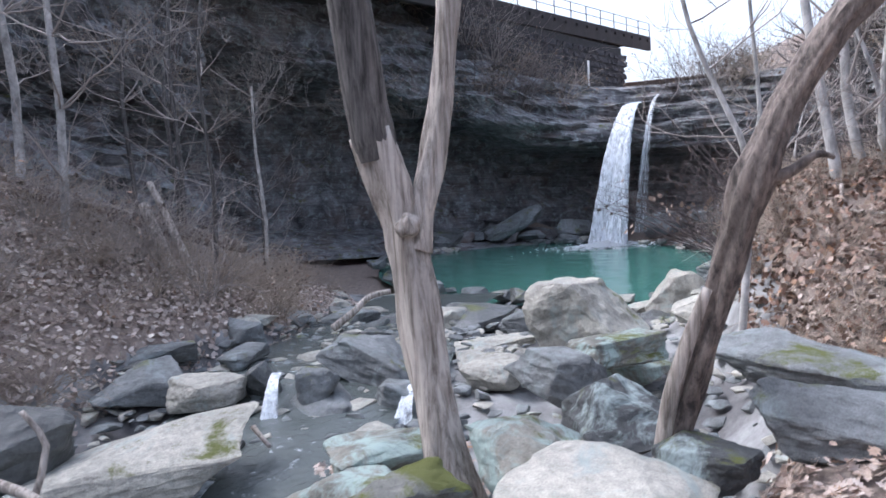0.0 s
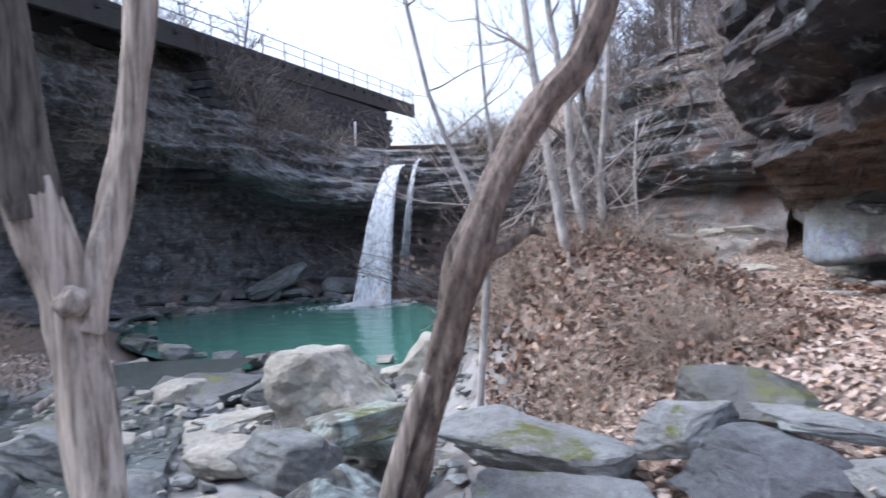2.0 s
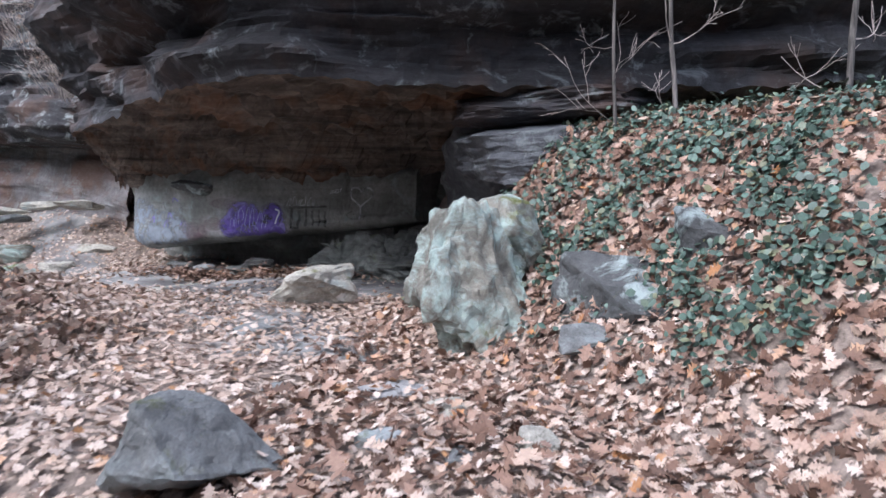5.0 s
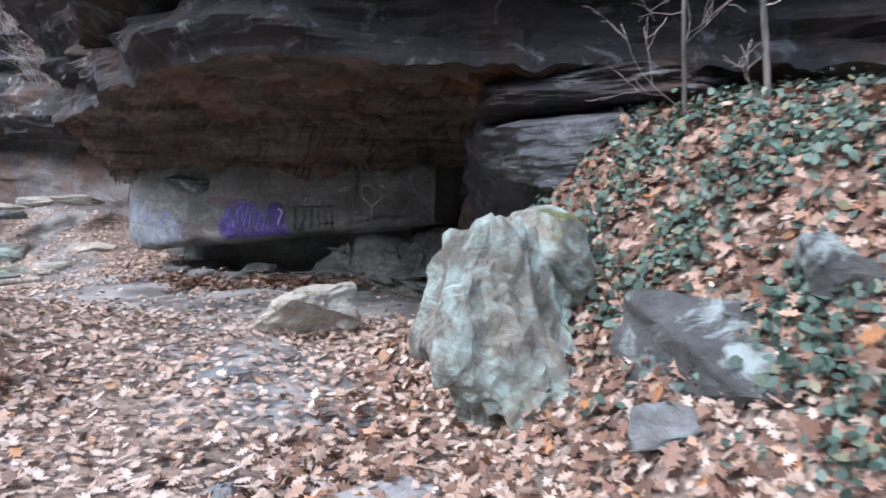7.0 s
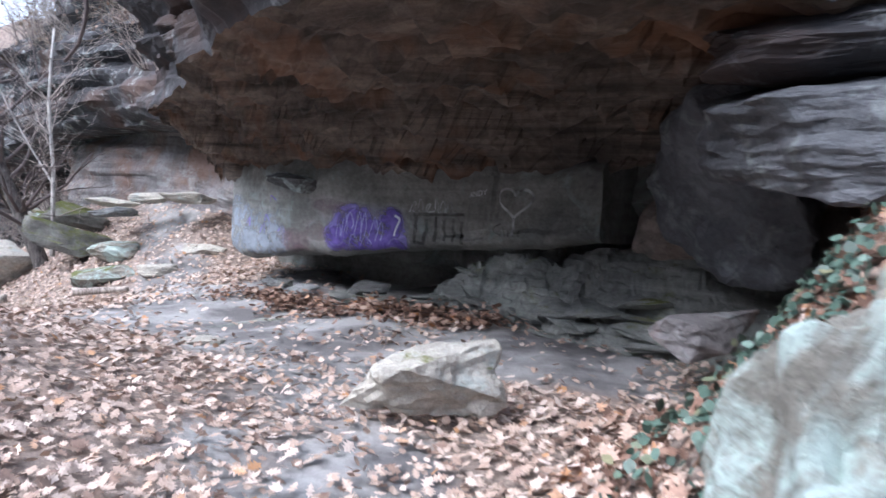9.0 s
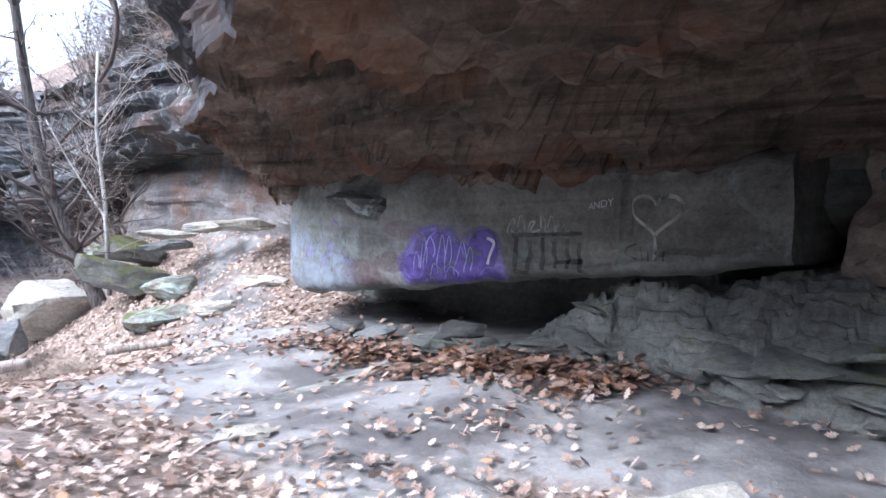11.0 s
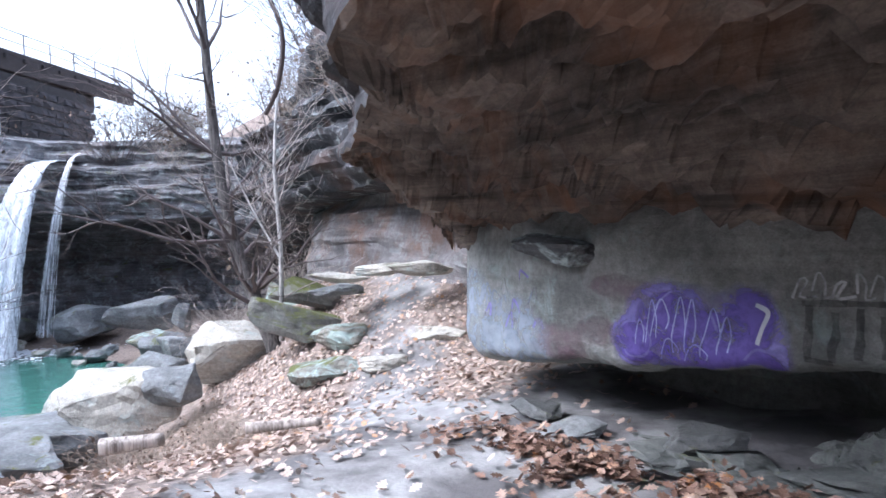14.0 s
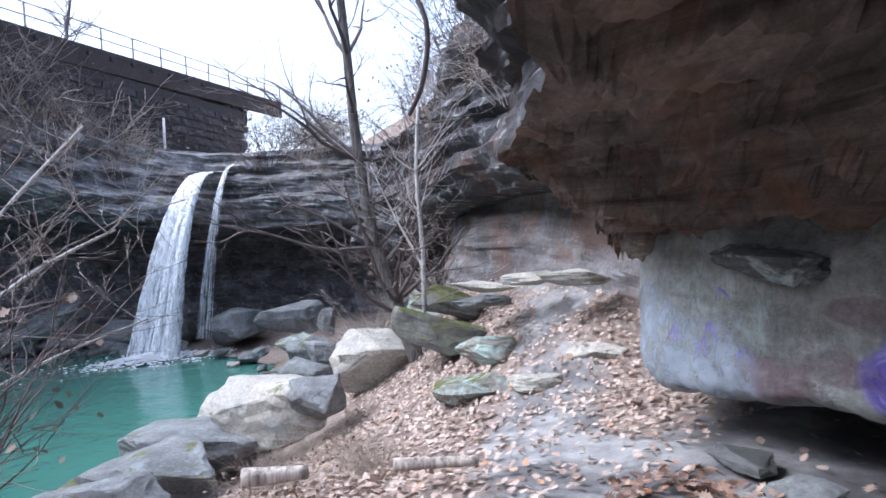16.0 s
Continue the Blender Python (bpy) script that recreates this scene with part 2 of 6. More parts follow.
def spray(name, col, cover, var=0.3):
    """Spray paint: thin coats let the stone show through."""
    m = plain(name, col, 0.6, var, 6)
    nd, lk = m.node_tree.nodes, m.node_tree.links
    geo = nd.new("ShaderNodeNewGeometry")
    at = nd.new("ShaderNodeAttribute")
    at.attribute_name = "cover"
    n = noise_node(nd, lk, geo.outputs["Position"], 6, 8, 0.7, 0.5)
    a = math_node(nd, lk, "MULTIPLY", ramp_out(nd, lk, n.outputs["Fac"], [(0.36, 0.35), (0.58, 1.0)]), cover)
    lk.new(math_node(nd, lk, "MULTIPLY", a, at.outputs["Fac"]), nd["Principled BSDF"].inputs["Alpha"])
    return m


M_PURPLE = spray("purple spray paint", (0.13, 0.09, 0.37), 0.95)
M_VIOLETPALE = spray("pale violet spray paint", (0.46, 0.5, 0.8), 0.9)
M_VIOLET = spray("violet spray paint", (0.27, 0.24, 0.58), 0.8)
M_WHITEPAINT = plain("white spray paint", (0.62, 0.65, 0.68), 0.6, 0.2, 12)
M_SILVER = spray("thin grey spray paint", (0.52, 0.55, 0.56), 0.95)
M_PINK = spray("faded pink spray paint", (0.22, 0.12, 0.155), 0.45)
M_BLACKPAINT = spray("black spray paint", (0.03, 0.034, 0.032), 0.55)
M_BLUE = spray("pale blue spray paint", (0.36, 0.42, 0.5), 0.55)


def water_build(nt, nd, lk, sh):
    geo = nd.new("ShaderNodeNewGeometry")
    n1 = noise_node(nd, lk, geo.outputs["Position"], 2.2, 4, 0.55, 0.3)
    n2 = noise_node(nd, lk, geo.outputs["Position"], 0.3, 3, 0.5)
    col = mix(nd, lk, n2.outputs["Fac"], (0.055, 0.165, 0.132), (0.085, 0.23, 0.185))
    lk.new(col, sh.inputs["Base Color"])
    sh.inputs["Roughness"].default_value = 0.12
    sh.inputs["Specular IOR Level"].default_value = 0.45
    bump(nd, lk, n1.outputs["Fac"], 0.35, 0.06, sh)


def stream_build(nt, nd, lk, sh):
    geo = nd.new("ShaderNodeNewGeometry")
    n1 = noise_node(nd, lk, geo.outputs["Position"], 7, 5, 0.6, 0.5)
    lk.new(mix(nd, lk, ramp_out(nd, lk, n1.outputs["Fac"], [(0.62, 0.0), (0.75, 1.0)]), (0.10, 0.115, 0.11), (0.5, 0.54, 0.56)), sh.inputs["Base Color"])
    sh.inputs["Roughness"].default_value = 0.12
    bump(nd, lk, n1.outputs["Fac"], 0.5, 0.05, sh)


def fall_build(nt, nd, lk, sh):
    tc = nd.new("ShaderNodeTexCoord")
    mp = nd.new("ShaderNodeMapping")
    mp.inputs["Scale"].default_value = (1, 1, 0.22)
    lk.new(tc.outputs["Object"], mp.inputs["Vector"])
    n1 = noise_node(nd, lk, mp.outputs[0], 6, 6, 0.7, 0.3)
    lk.new(mix(nd, lk, n1.outputs["Fac"], (0.78, 0.84, 0.9), (0.95, 0.97, 0.98)), sh.inputs["Base Color"])
    sh.inputs["Roughness"].default_value = 0.35
    lk.new(ramp_out(nd, lk, n1.outputs["Fac"], [(0.34, 0.05), (0.56, 0.92)]), sh.inputs["Alpha"])


M_POOL = mat("green pool water", water_build)
M_STREAM = mat("shallow stream water", stream_build)
M_FALL = mat("falling water", fall_build)
M_FOAM = plain("foam", (0.82, 0.86, 0.88), 0.5, 0.08, 5)


# ---- helpers for building ----
def obj(name, verts, faces, material, parent=None, label="", smooth=True):
    me = bpy.data.meshes.new(name)
    me.from_pydata([tuple(v) for v in verts], [], faces)
    me.materials.append(material)
    if smooth:
        me.polygons.foreach_set("use_smooth", [True] * len(me.polygons))
    ob = new(name, me)
    if parent:
        ob.parent = parent
    if label:
        ob["label"] = label
    return ob


def part(name, bm, material, parent=None, label="", smooth=False):
    me = bpy.data.meshes.new(name)
    bm.to_mesh(me)
    bm.free()
    me.materials.append(material)
    if smooth:
        me.polygons.foreach_set("use_smooth", [True] * len(me.polygons))
    ob = new(name, me)
    if parent:
        ob.parent = parent
    if label:
        ob["label"] = label
    return ob


def empty(name, loc=(0, 0, 0), rz=0.0):
    ob = new(name)
    ob.matrix_basis = pose(*loc, 0, 0, rz)
    return ob


def smooth(a, b, x):
    t = min(1.0, max(0.0, (x - a) / (b - a)))
    return t * t * (3 - 2 * t)


def fbm(x, y, z=0.0, octaves=4):
    v, a = 0.0, 1.0
    for k in range(octaves):
        v += a * noise.noise((x, y, z))
        x, y, z, a = x * 2.03 + 7.1, y * 2.03 - 3.3, z * 2.03 + 1.7, a * 0.5
    return v


def interp(pts, x):
    if x <= pts[0][0]:
        return pts[0][1]
    for (a, b), (c, d) in zip(pts, pts[1:]):
        if x <= c:
            return b + (d - b) * (x - a) / (c - a)
    return pts[-1][1]


# ---- ground ----
POOL_Z = -2.4
POOL_C, POOL_R = (-26.0, 7.2), (8.9, 6.6)
GORGE = [(45, 16), (9, 9.5), (4, 9.5), (-2, 11.5), (-8, 13.5), (-11, 16.5), (-15, 20.5), (-21, 22.5), (-28, 20.2), (-33, 17.0), (-35, 9), (-35.5, 2), (-32, -6), (-23, -12), (-10, -15.5), (4, -17), (45, -22)]
# the stream's right and left margins, and the height of its bed
MARGIN_R = [(-22, 9.5), (-17, 7.0), (-9.4, 3.0), (-6, 0.9), (-3.4, -0.6), (-2.2, -2.4), (-1.4, -4.2), (1, -6.2), (8, -8), (40, -9)]
MARGIN_L = [(-30, -2.0), (-20, -1.6), (-10.7, -3.6), (-8, -5.5), (-6, -6.3), (0, -8.8), (8, -12.5), (40, -15)]
BED = [(-22, -2.3), (-18, -1.9), (-12, -1.35), (-8, -1.05), (-5.5, -1.25), (-3, -1.5), (8, -2.0), (40, -3)]
LEFT_RISE = [(-26, 0.14), (-18, 0.3), (-11, 0.55), (0, 0.6), (30, 0.5)]


def outside(x, y):
    """Metres beyond the foot of the gorge's walls."""
    best, inside = 1e9, False
    n = len(GORGE)
    for i in range(n):
        (x1, y1), (x2, y2) = GORGE[i], GORGE[(i + 1) % n]
        if i < n - 1:
            dx, dy = x2 - x1, y2 - y1
            t = min(1, max(0, ((x - x1) * dx + (y - y1) * dy) / (dx * dx + dy * dy)))
            best = min(best, math.hypot(x - x1 - t * dx, y - y1 - t * dy))
        if (y1 > y) != (y2 > y) and x < (x2 - x1) * (y - y1) / (y2 - y1) + x1:
            inside = not inside
    if x > 44:
        return max(0, abs(y + 3) - 18)
    return 0.0 if inside else best


def pool_r(x, y):
    a = math.atan2(y - POOL_C[1], x - POOL_C[0])
    w = 1 + 0.05 * math.sin(3 * a + 1) + 0.03 * math.sin(7 * a)
    return math.hypot((x - POOL_C[0]) / POOL_R[0], (y - POOL_C[1]) / POOL_R[1]) / w


def bank_f(x, y):
    q = (x + 1.9) * 0.35 + (y - 2.6) * 0.3
    m = smooth(-2.2 + 0.5 * smooth(5, 6.2, y), -0.9 + 0.8 * smooth(5, 6.2, y), x - 0.3 * (y - 5.3))
    return m * (1.95 * smooth(0.7, 1.95, q) + 0.25 * max(0, min(q, 5) - 1.9))


def ground_z(x, y, rough=True):
    dr, dl = y - interp(MARGIN_R, x), interp(MARGIN_L, x) - y
    zs = interp(BED, x)
    trail = 0.06 + 0.2 * smooth(-2, 2.5, y) - 0.16 * smooth(5.5, 8.5, y) * smooth(-3, -6, x)
    trail += bank_f(x, y)
    trail += 0.95 * math.exp(-(((x + 6.8) / 2.4) ** 2 + ((y - 3.6) / 1.8) ** 2))
    trail += 1.75 * smooth(0.5, 9.5, (-x - 8) * 0.66 + (y - 9.5) * 0.75) * smooth(-9.5, -11.5, x - (y - 12) * 0.4) * smooth(-21.5, -17.5, x)
    trail -= 1.9 * smooth(-16.5, -21.5, x) * smooth(10, 13, y)
    trail -= 0.2 * smooth(-1.1, -1.6, x) * smooth(1.9, 1.2, y)
    trail -= 0.3 * smooth(-1.2, -2.6, x) * smooth(-0.6, -2.2, y)
    z = zs + (trail - zs) * smooth(-0.7, 1.7, dr)
    if dl > 0:
        z = zs + interp(LEFT_RISE, x) * min(dl, 10) + 0.25 * smooth(0, 0.8, dl)
    d = 0.0 if dr < 0.8 and dl < 0 else 9.0
    pr = pool_r(x, y)
    f = smooth(0.9, 2.1, pr)
    if pr < 2.1:
        z = min(z, POOL_Z - 0.3 + (max(z, POOL_Z) - POOL_Z + 0.3) * f)
        if pr < 0.97:
            z = min(z, POOL_Z - 0.25)
    o = outside(x, y)
    if o > 0:
        top = 8.0 + 2.5 * smooth(-2, -9, y) + 1.5 * fbm(x * 0.08, y * 0.08)
        top += 3.2 * smooth(12, 3, y) * smooth(-30, -36, x)
        deep = 2.6 * smooth(-25, -30, x)
        lift = smooth(4.4 + deep, 7.2 + deep, o)
        z = z + (top - z) * lift + min(o, 60) * (0.12 + 0.42 * smooth(-30, -24, x) * smooth(10, 15, y) + 0.1 * smooth(0, -8, y)) * lift
        if x < -31:
            away = (x + 33.4) * 0.343 + (y - 15.2) * 0.939
            z = min(z, 4.6 + (0.55 * max(0, away - 3.0) if away > 0 else 1.25 * max(0, -away - 1.2)))
    if rough:
        z += 0.06 * fbm(x * 0.8, y * 0.8) + 0.018 * fbm(x * 4, y * 4, 3.0, 2)
        if -1.6 < d < 2.0 and x > -22:
            z += 0.12 * fbm(x * 1.6, y * 1.6, 9.0, 3)
    return z


def worn_f(x, y):
    """How bare the trodden trail is."""
    t = 0.0
    trail = [(0.5, -4), (0.0, 0), (-0.8, 2), (-2.0, 4.2), (-3.8, 6.6), (-6.2, 8.6), (-8.6, 10.2), (-10.6, 12.6), (-13, 15), (-16.5, 17.5)]
    for (x1, y1), (x2, y2) in zip(trail, trail[1:]):
        dx, dy = x2 - x1, y2 - y1
        s = min(1, max(0, ((x - x1) * dx + (y - y1) * dy) / (dx * dx + dy * dy)))
        dd = math.hypot(x - x1 - s * dx, y - y1 - s * dy)
        w = 0.45 if y1 < 3.5 else 0.75
        g = 0.35 if y1 < 3.0 else 0.9
        t = max(t, g * (1 - smooth(w * 0.4, w * 1.6, dd)))
    if y < interp(MARGIN_R, x) + 0.9 and y > interp(MARGIN_L, x) - 0.5:
        return 1.0
    t *= 0.72 + 0.5 * fbm(x * 0.8, y * 0.8, 5.0, 3)
    if y > 6.0 and -9 < x < 0:
        t = max(t, 0.75 * smooth(6.4, 7.6, y) * smooth(-8.5, -7, x) * smooth(0.2, -1.6, x))
    return t


def spaced(a, b, fa, fb, fine, coarse):
    out, v = [], a
    while v < b:
        out.append(v)
        inside = max(fa - v, v - fb, 0)
        v += fine + (coarse - fine) * min(1, inside / 30)
    return out + [b]


XS, YS = spaced(-110, 70, -11, 3, 0.1, 5.0), spaced(-80, 90, -6, 10.5, 0.1, 5.0)
gv = [(x, y, ground_z(x, y)) for y in YS for x in XS]
nx = len(XS)
gf = [(j * nx + i, j * nx + i + 1, (j + 1) * nx + i + 1, (j + 1) * nx + i) for j in range(len(YS) - 1) for i in range(nx - 1)]
ground = obj("ground", gv, gf, M_GROUND)
attr = ground.data.attributes.new("worn", "FLOAT", "POINT")
attr.data.foreach_set("value", [worn_f(v[0], v[1]) if -24 < v[0] < 4 and -13 < v[1] < 19 else 0.0 for v in gv])
tagged(ground, "gorge floor of leaf mould with a worn rocky trail", "ground", kind="structure")
far = []
for k in range(48):
    a = 2 * math.pi * k / 48
    far += [(-20 + 75 * math.cos(a), 5 + 75 * math.sin(a), 13), (-20 + 900 * math.cos(a), 5 + 900 * math.sin(a), 10)]
tagged(obj("backdrop", far, [(2 * k, 2 * ((k + 1) % 48), 2 * ((k + 1) % 48) + 1, 2 * k + 1) for k in range(48)], M_GROUND), "wooded plateau reaching to the horizon", "land", kind="structure")


# ---- cliffs ----
def along(pts, step):
    """Points along a polyline of tuples, about step apart in plan, with smoothed corners."""
    out = []
    n = len(pts)
    for i in range(n - 1):
        p0, p1, p2, p3 = pts[max(i - 1, 0)], pts[i], pts[i + 1], pts[min(i + 2, n - 1)]
        k = max(2, int(math.hypot(p2[0] - p1[0], p2[1] - p1[1]) / step))
        for j in range(k):
            t = j / k
            out.append([0.5 * (2 * b + (c - a) * t + (2 * a - 5 * b + 4 * c - d) * t * t + (3 * b - a - 3 * c + d) * t ** 3) for a, b, c, d in zip(p0, p1, p2, p3)])
    return out + [list(pts[-1])]


def strata(z, x, y, seed=0.0):
    """Ledges and joints of bedded sandstone: how far the rock stands out at a height."""
    w = 0.22 * fbm(x * 0.25, y * 0.25, seed)
    zz = z + w
    a = noise.noise((0.2 * x + seed, 0.2 * y, zz * 2.6))
    b = noise.noise((0.5 * x, 0.5 * y + seed, zz * 7.0))
    c = noise.noise((1.6 * x, 1.6 * y, zz * 3.0 + seed))
    return 0.75 * max(-0.4, min(0.4, a * 2.2)) + 0.16 * max(-0.35, min(0.35, b * 2)) + 0.25 * c


def cliff(name, stations, profile, step, rows, material, seed, amount, label):
    """Rock wall lofted along stations (x, y, z0, z1): profile gives (height share, inward metres) from foot to top."""
    st = along(stations, step)
    n = len(st)
    verts, faces = [], []
    for i, (x, y, z0, z1) in enumerate(st):
        a, b = st[max(i - 2, 0)], st[min(i + 2, n - 1)]
        tx, ty = b[0] - a[0], b[1] - a[1]
        ln = math.hypot(tx, ty) or 1
        nxn, nyn = ty / ln, -tx / ln
        for j in range(rows + 1):
            v = j / rows * (len(profile) - 1)
            k = min(int(v), len(profile) - 2)
            f = v - k
            hs = profile[k][0] + (profile[k + 1][0] - profile[k][0]) * f
            inn = profile[k][1] + (profile[k + 1][1] - profile[k][1]) * f
            z = z0 + (z1 - z0) * hs
            px, py = x + nxn * inn, y + nyn * inn
            out = amount * strata(z, px, py, seed) + amount * 0.8 * fbm(px * 0.35, py * 0.35, z * 0.5 + seed, 4)
            fine = 0.25 * amount * fbm(px * 2.2, py * 2.2, z * 3.0 + seed, 3)
            out += fine
            verts.append((px - nxn * out, py - nyn * out, z + 0.2 * fine))
    m = rows + 1
    for i in range(n - 1):
        for j in range(rows):
            faces.append((i * m + j, (i + 1) * m + j, (i + 1) * m + j + 1, i * m + j + 1))
    ob = obj(name, verts, faces, material, smooth=False)
    return tagged(ob, label, "cliff", kind="structure")


# behind and left of the fall: a ledge over a deep dark recess
LEDGE = [(0.0, -0.6), (0.03, 0.8), (0.08, 4.2), (0.4, 5.4), (0.53, 4.2), (0.56, 0.4), (0.6, -0.2), (0.7, 0.0), (0.73, 0.7), (0.81, 0.9), (0.84, 1.6), (0.96, 2.2), (1.0, 5.0)]
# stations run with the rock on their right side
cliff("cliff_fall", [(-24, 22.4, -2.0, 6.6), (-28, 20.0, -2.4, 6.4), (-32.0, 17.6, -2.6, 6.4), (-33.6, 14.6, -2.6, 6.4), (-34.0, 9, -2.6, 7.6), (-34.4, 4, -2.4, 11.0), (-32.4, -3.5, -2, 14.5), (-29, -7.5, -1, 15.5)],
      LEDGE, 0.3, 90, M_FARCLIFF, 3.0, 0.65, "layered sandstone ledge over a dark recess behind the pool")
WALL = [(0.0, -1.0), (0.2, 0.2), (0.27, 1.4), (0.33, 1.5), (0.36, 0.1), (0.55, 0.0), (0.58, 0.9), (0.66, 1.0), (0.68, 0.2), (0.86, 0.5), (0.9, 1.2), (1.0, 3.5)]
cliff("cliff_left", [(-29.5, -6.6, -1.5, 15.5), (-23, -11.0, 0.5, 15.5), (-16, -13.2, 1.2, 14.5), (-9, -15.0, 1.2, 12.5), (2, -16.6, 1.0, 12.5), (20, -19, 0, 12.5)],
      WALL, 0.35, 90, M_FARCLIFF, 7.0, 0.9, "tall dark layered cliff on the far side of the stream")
SHELF = [(0.0, 0.3), (0.03, 2.6), (0.2, 3.8), (0.31, 2.4), (0.33, 0.0), (0.38, -0.25), (0.5, -0.05), (0.53, 0.55), (0.64, 0.6), (0.66, 1.0), (0.85, 1.2), (0.92, 1.9), (1.0, 3.6)]
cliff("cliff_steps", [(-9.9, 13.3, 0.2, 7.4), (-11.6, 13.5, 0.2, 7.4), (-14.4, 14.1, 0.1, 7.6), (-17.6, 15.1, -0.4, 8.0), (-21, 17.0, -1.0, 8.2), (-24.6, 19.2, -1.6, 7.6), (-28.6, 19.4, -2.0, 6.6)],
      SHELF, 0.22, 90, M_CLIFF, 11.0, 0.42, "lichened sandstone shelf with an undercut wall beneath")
cliff("wall_steps", [(-10.1, 13.9, 0.3, 2.5), (-11.6, 14.3, 0.4, 2.9), (-14.0, 14.9, 0.3, 3.0), (-16.6, 15.5, 0.1, 3.0), (-18.5, 16.6, -0.4, 2.8)],
      [(0.0, -0.1), (0.4, 0.0), (0.7, 0.1), (1.0, 0.5)], 0.16, 40, M_STEPWALL, 17.0, 0.2, "pale stained rock wall with faded paint under the shelf")
BACK = [(0.0, 0.0), (0.3, 0.4), (0.6, 0.8), (1.0, 2.5)]
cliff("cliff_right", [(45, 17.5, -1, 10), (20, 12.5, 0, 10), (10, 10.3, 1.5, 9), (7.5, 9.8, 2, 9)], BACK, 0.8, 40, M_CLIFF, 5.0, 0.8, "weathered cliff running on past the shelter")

# the rock shelter: back line, lip line (x, y, z)
BACKLINE = [(-10.6, 14.6, 1.8), (-9.3, 12.6, 1.7), (-8.1, 11.0, 1.55), (-6.4, 10.38, 1.56), (-3.9, 9.66, 1.74), (-2.5, 9.4, 1.8), (-0.6, 9.2, 1.9), (2.0, 9.0, 2.3), (5.0, 9.2, 2.4), (9.0, 10.2, 2.4)]
LIPLINE = [(-10.5, 13.9, 2.7), (-9.4, 12.0, 2.45), (-8.35, 9.9, 2.32), (-7.1, 8.75, 2.5), (-3.9, 6.15, 2.66), (-2.0, 5.9, 2.66), (0.0, 6.3, 2.62), (2.4, 6.9, 2.75), (5.2, 7.6, 3.0), (9.0, 8.8, 3.2)]


def shelter():
    a = [p for p in along([b + l for b, l in zip(BACKLINE, LIPLINE)], 0.085)]
    n = len(a)
    # fascia above the lip: (up, inward)
    fascia = [(0.0, 0.0), (0.28, -0.05), (0.58, 0.0), (0.66, 0.14), (0.78, 0.08), (1.05, -0.45), (1.35, -0.85), (1.5, -0.95), (2.1, -0.9), (2.2, -0.55), (2.6, -0.5), (2.75, -0.95), (3.5, -0.9), (3.7, -0.2), (4.5, 0.4), (5.1, 2.4), (5.4, 6.0)]
    roof_v, roof_f, face_v, face_f = [], [], [], []
    R, F = 90, 96
    for i, (bx, by, bz, lx, ly, lz) in enumerate(a):
        q, r = a[max(i - 3, 0)], a[min(i + 3, n - 1)]
        tx, ty = r[3] - q[3], r[4] - q[4]
        ln = math.hypot(tx, ty) or 1
        ix, iy = -ty / ln, tx / ln
        edge = 0.16 * fbm(lx * 0.9, ly * 0.9, 2.0, 4)
        for j in range(R + 1):
            v = j / R
            x, y = bx + (lx - bx) * v, by + (ly - by) * v
            z = bz + (lz - bz) * (1 - (1 - v) ** 1.25) + 0.12 * math.sin(v * math.pi)
            s = math.hypot(lx - bx, ly - by)
            d = 0.55 * strata(z * 1.0 + s * v * 0.16, x, y, 4.0) * (0.35 + 0.65 * math.sin(math.pi * min(1, v * 1.05)))
            d += 0.10 * fbm(x * 1.4, y * 1.4, z, 4) + 0.03 * fbm(x * 6, y * 6, z * 6, 2)
            k = smooth(0, 0.04, v)
            h = z / 0.2 + 2.2 * fbm(x * 0.55, y * 0.55, 7.0, 5)
            hq = math.floor(h) + smooth(0.82, 1.0, h - math.floor(h))
            z += 0.2 * (hq - h + 0.5) * (1 - smooth(0.8, 1.0, v) * 0.6)
            e1, e2 = x * 0.958 - y * 0.287, x * 0.287 + y * 0.958
            w1, w2 = 0.5 * fbm(x * 0.7, y * 0.7, 3.0, 4), 0.5 * fbm(x * 0.7, y * 0.7, 13.0, 4)
            z -= 0.15 * noise.cell((e1 * 0.7 + w1, e2 * 1.9 + w2, 1.0)) * (1 - smooth(0.5, 0.8, v)) * k
            z -= 0.06 * noise.cell((e1 * 1.9 + w2 * 2, e2 * 4.5 + w1 * 2, 5.0)) * k * (1 - smooth(0.6, 0.9, v))
            h = (z + 0.35 * fbm(x * 0.9, y * 0.9, 1.0, 3)) / 0.06
            z += 0.06 * (math.floor(h) + 0.5 - h) * 0.8
            roof_v.append((x - ix * edge * v, y - iy * edge * v, z - 0.5 * d * k * (1 - 0.7 * smooth(0.9, 1, v))))
        for j in range(F + 1):
            v = j / F * (len(fascia) - 1)
            k = min(int(v), len(fascia) - 2)
            f = v - k
            up = fascia[k][0] + (fascia[k + 1][0] - fascia[k][0]) * f
            inn = fascia[k][1] + (fascia[k + 1][1] - fascia[k][1]) * f
            z = lz + up
            if inn < -0.1:
                inn = -0.1 + (inn + 0.1) * (0.4 + 0.6 * smooth(-7.0, -3.5, lx))
            x, y = lx + ix * (inn - edge), ly + iy * (inn - edge)
            e = smooth(0.0, 0.25, up)
            d = e * (0.45 * strata(z, x, y, 8.0) + 0.22 * fbm(x * 0.6, y * 0.6, z, 4) + 0.06 * fbm(x * 4, y * 4, z * 4, 3))
            face_v.append((x - ix * d, y - iy * d, z + (roof_v[-1][2] - lz) * (1 - e)))
    def grid(n, m):
        return [(i * m + j, (i + 1) * m + j, (i + 1) * m + j + 1, i * m + j + 1) for i in range(n - 1) for j in range(m - 1)]
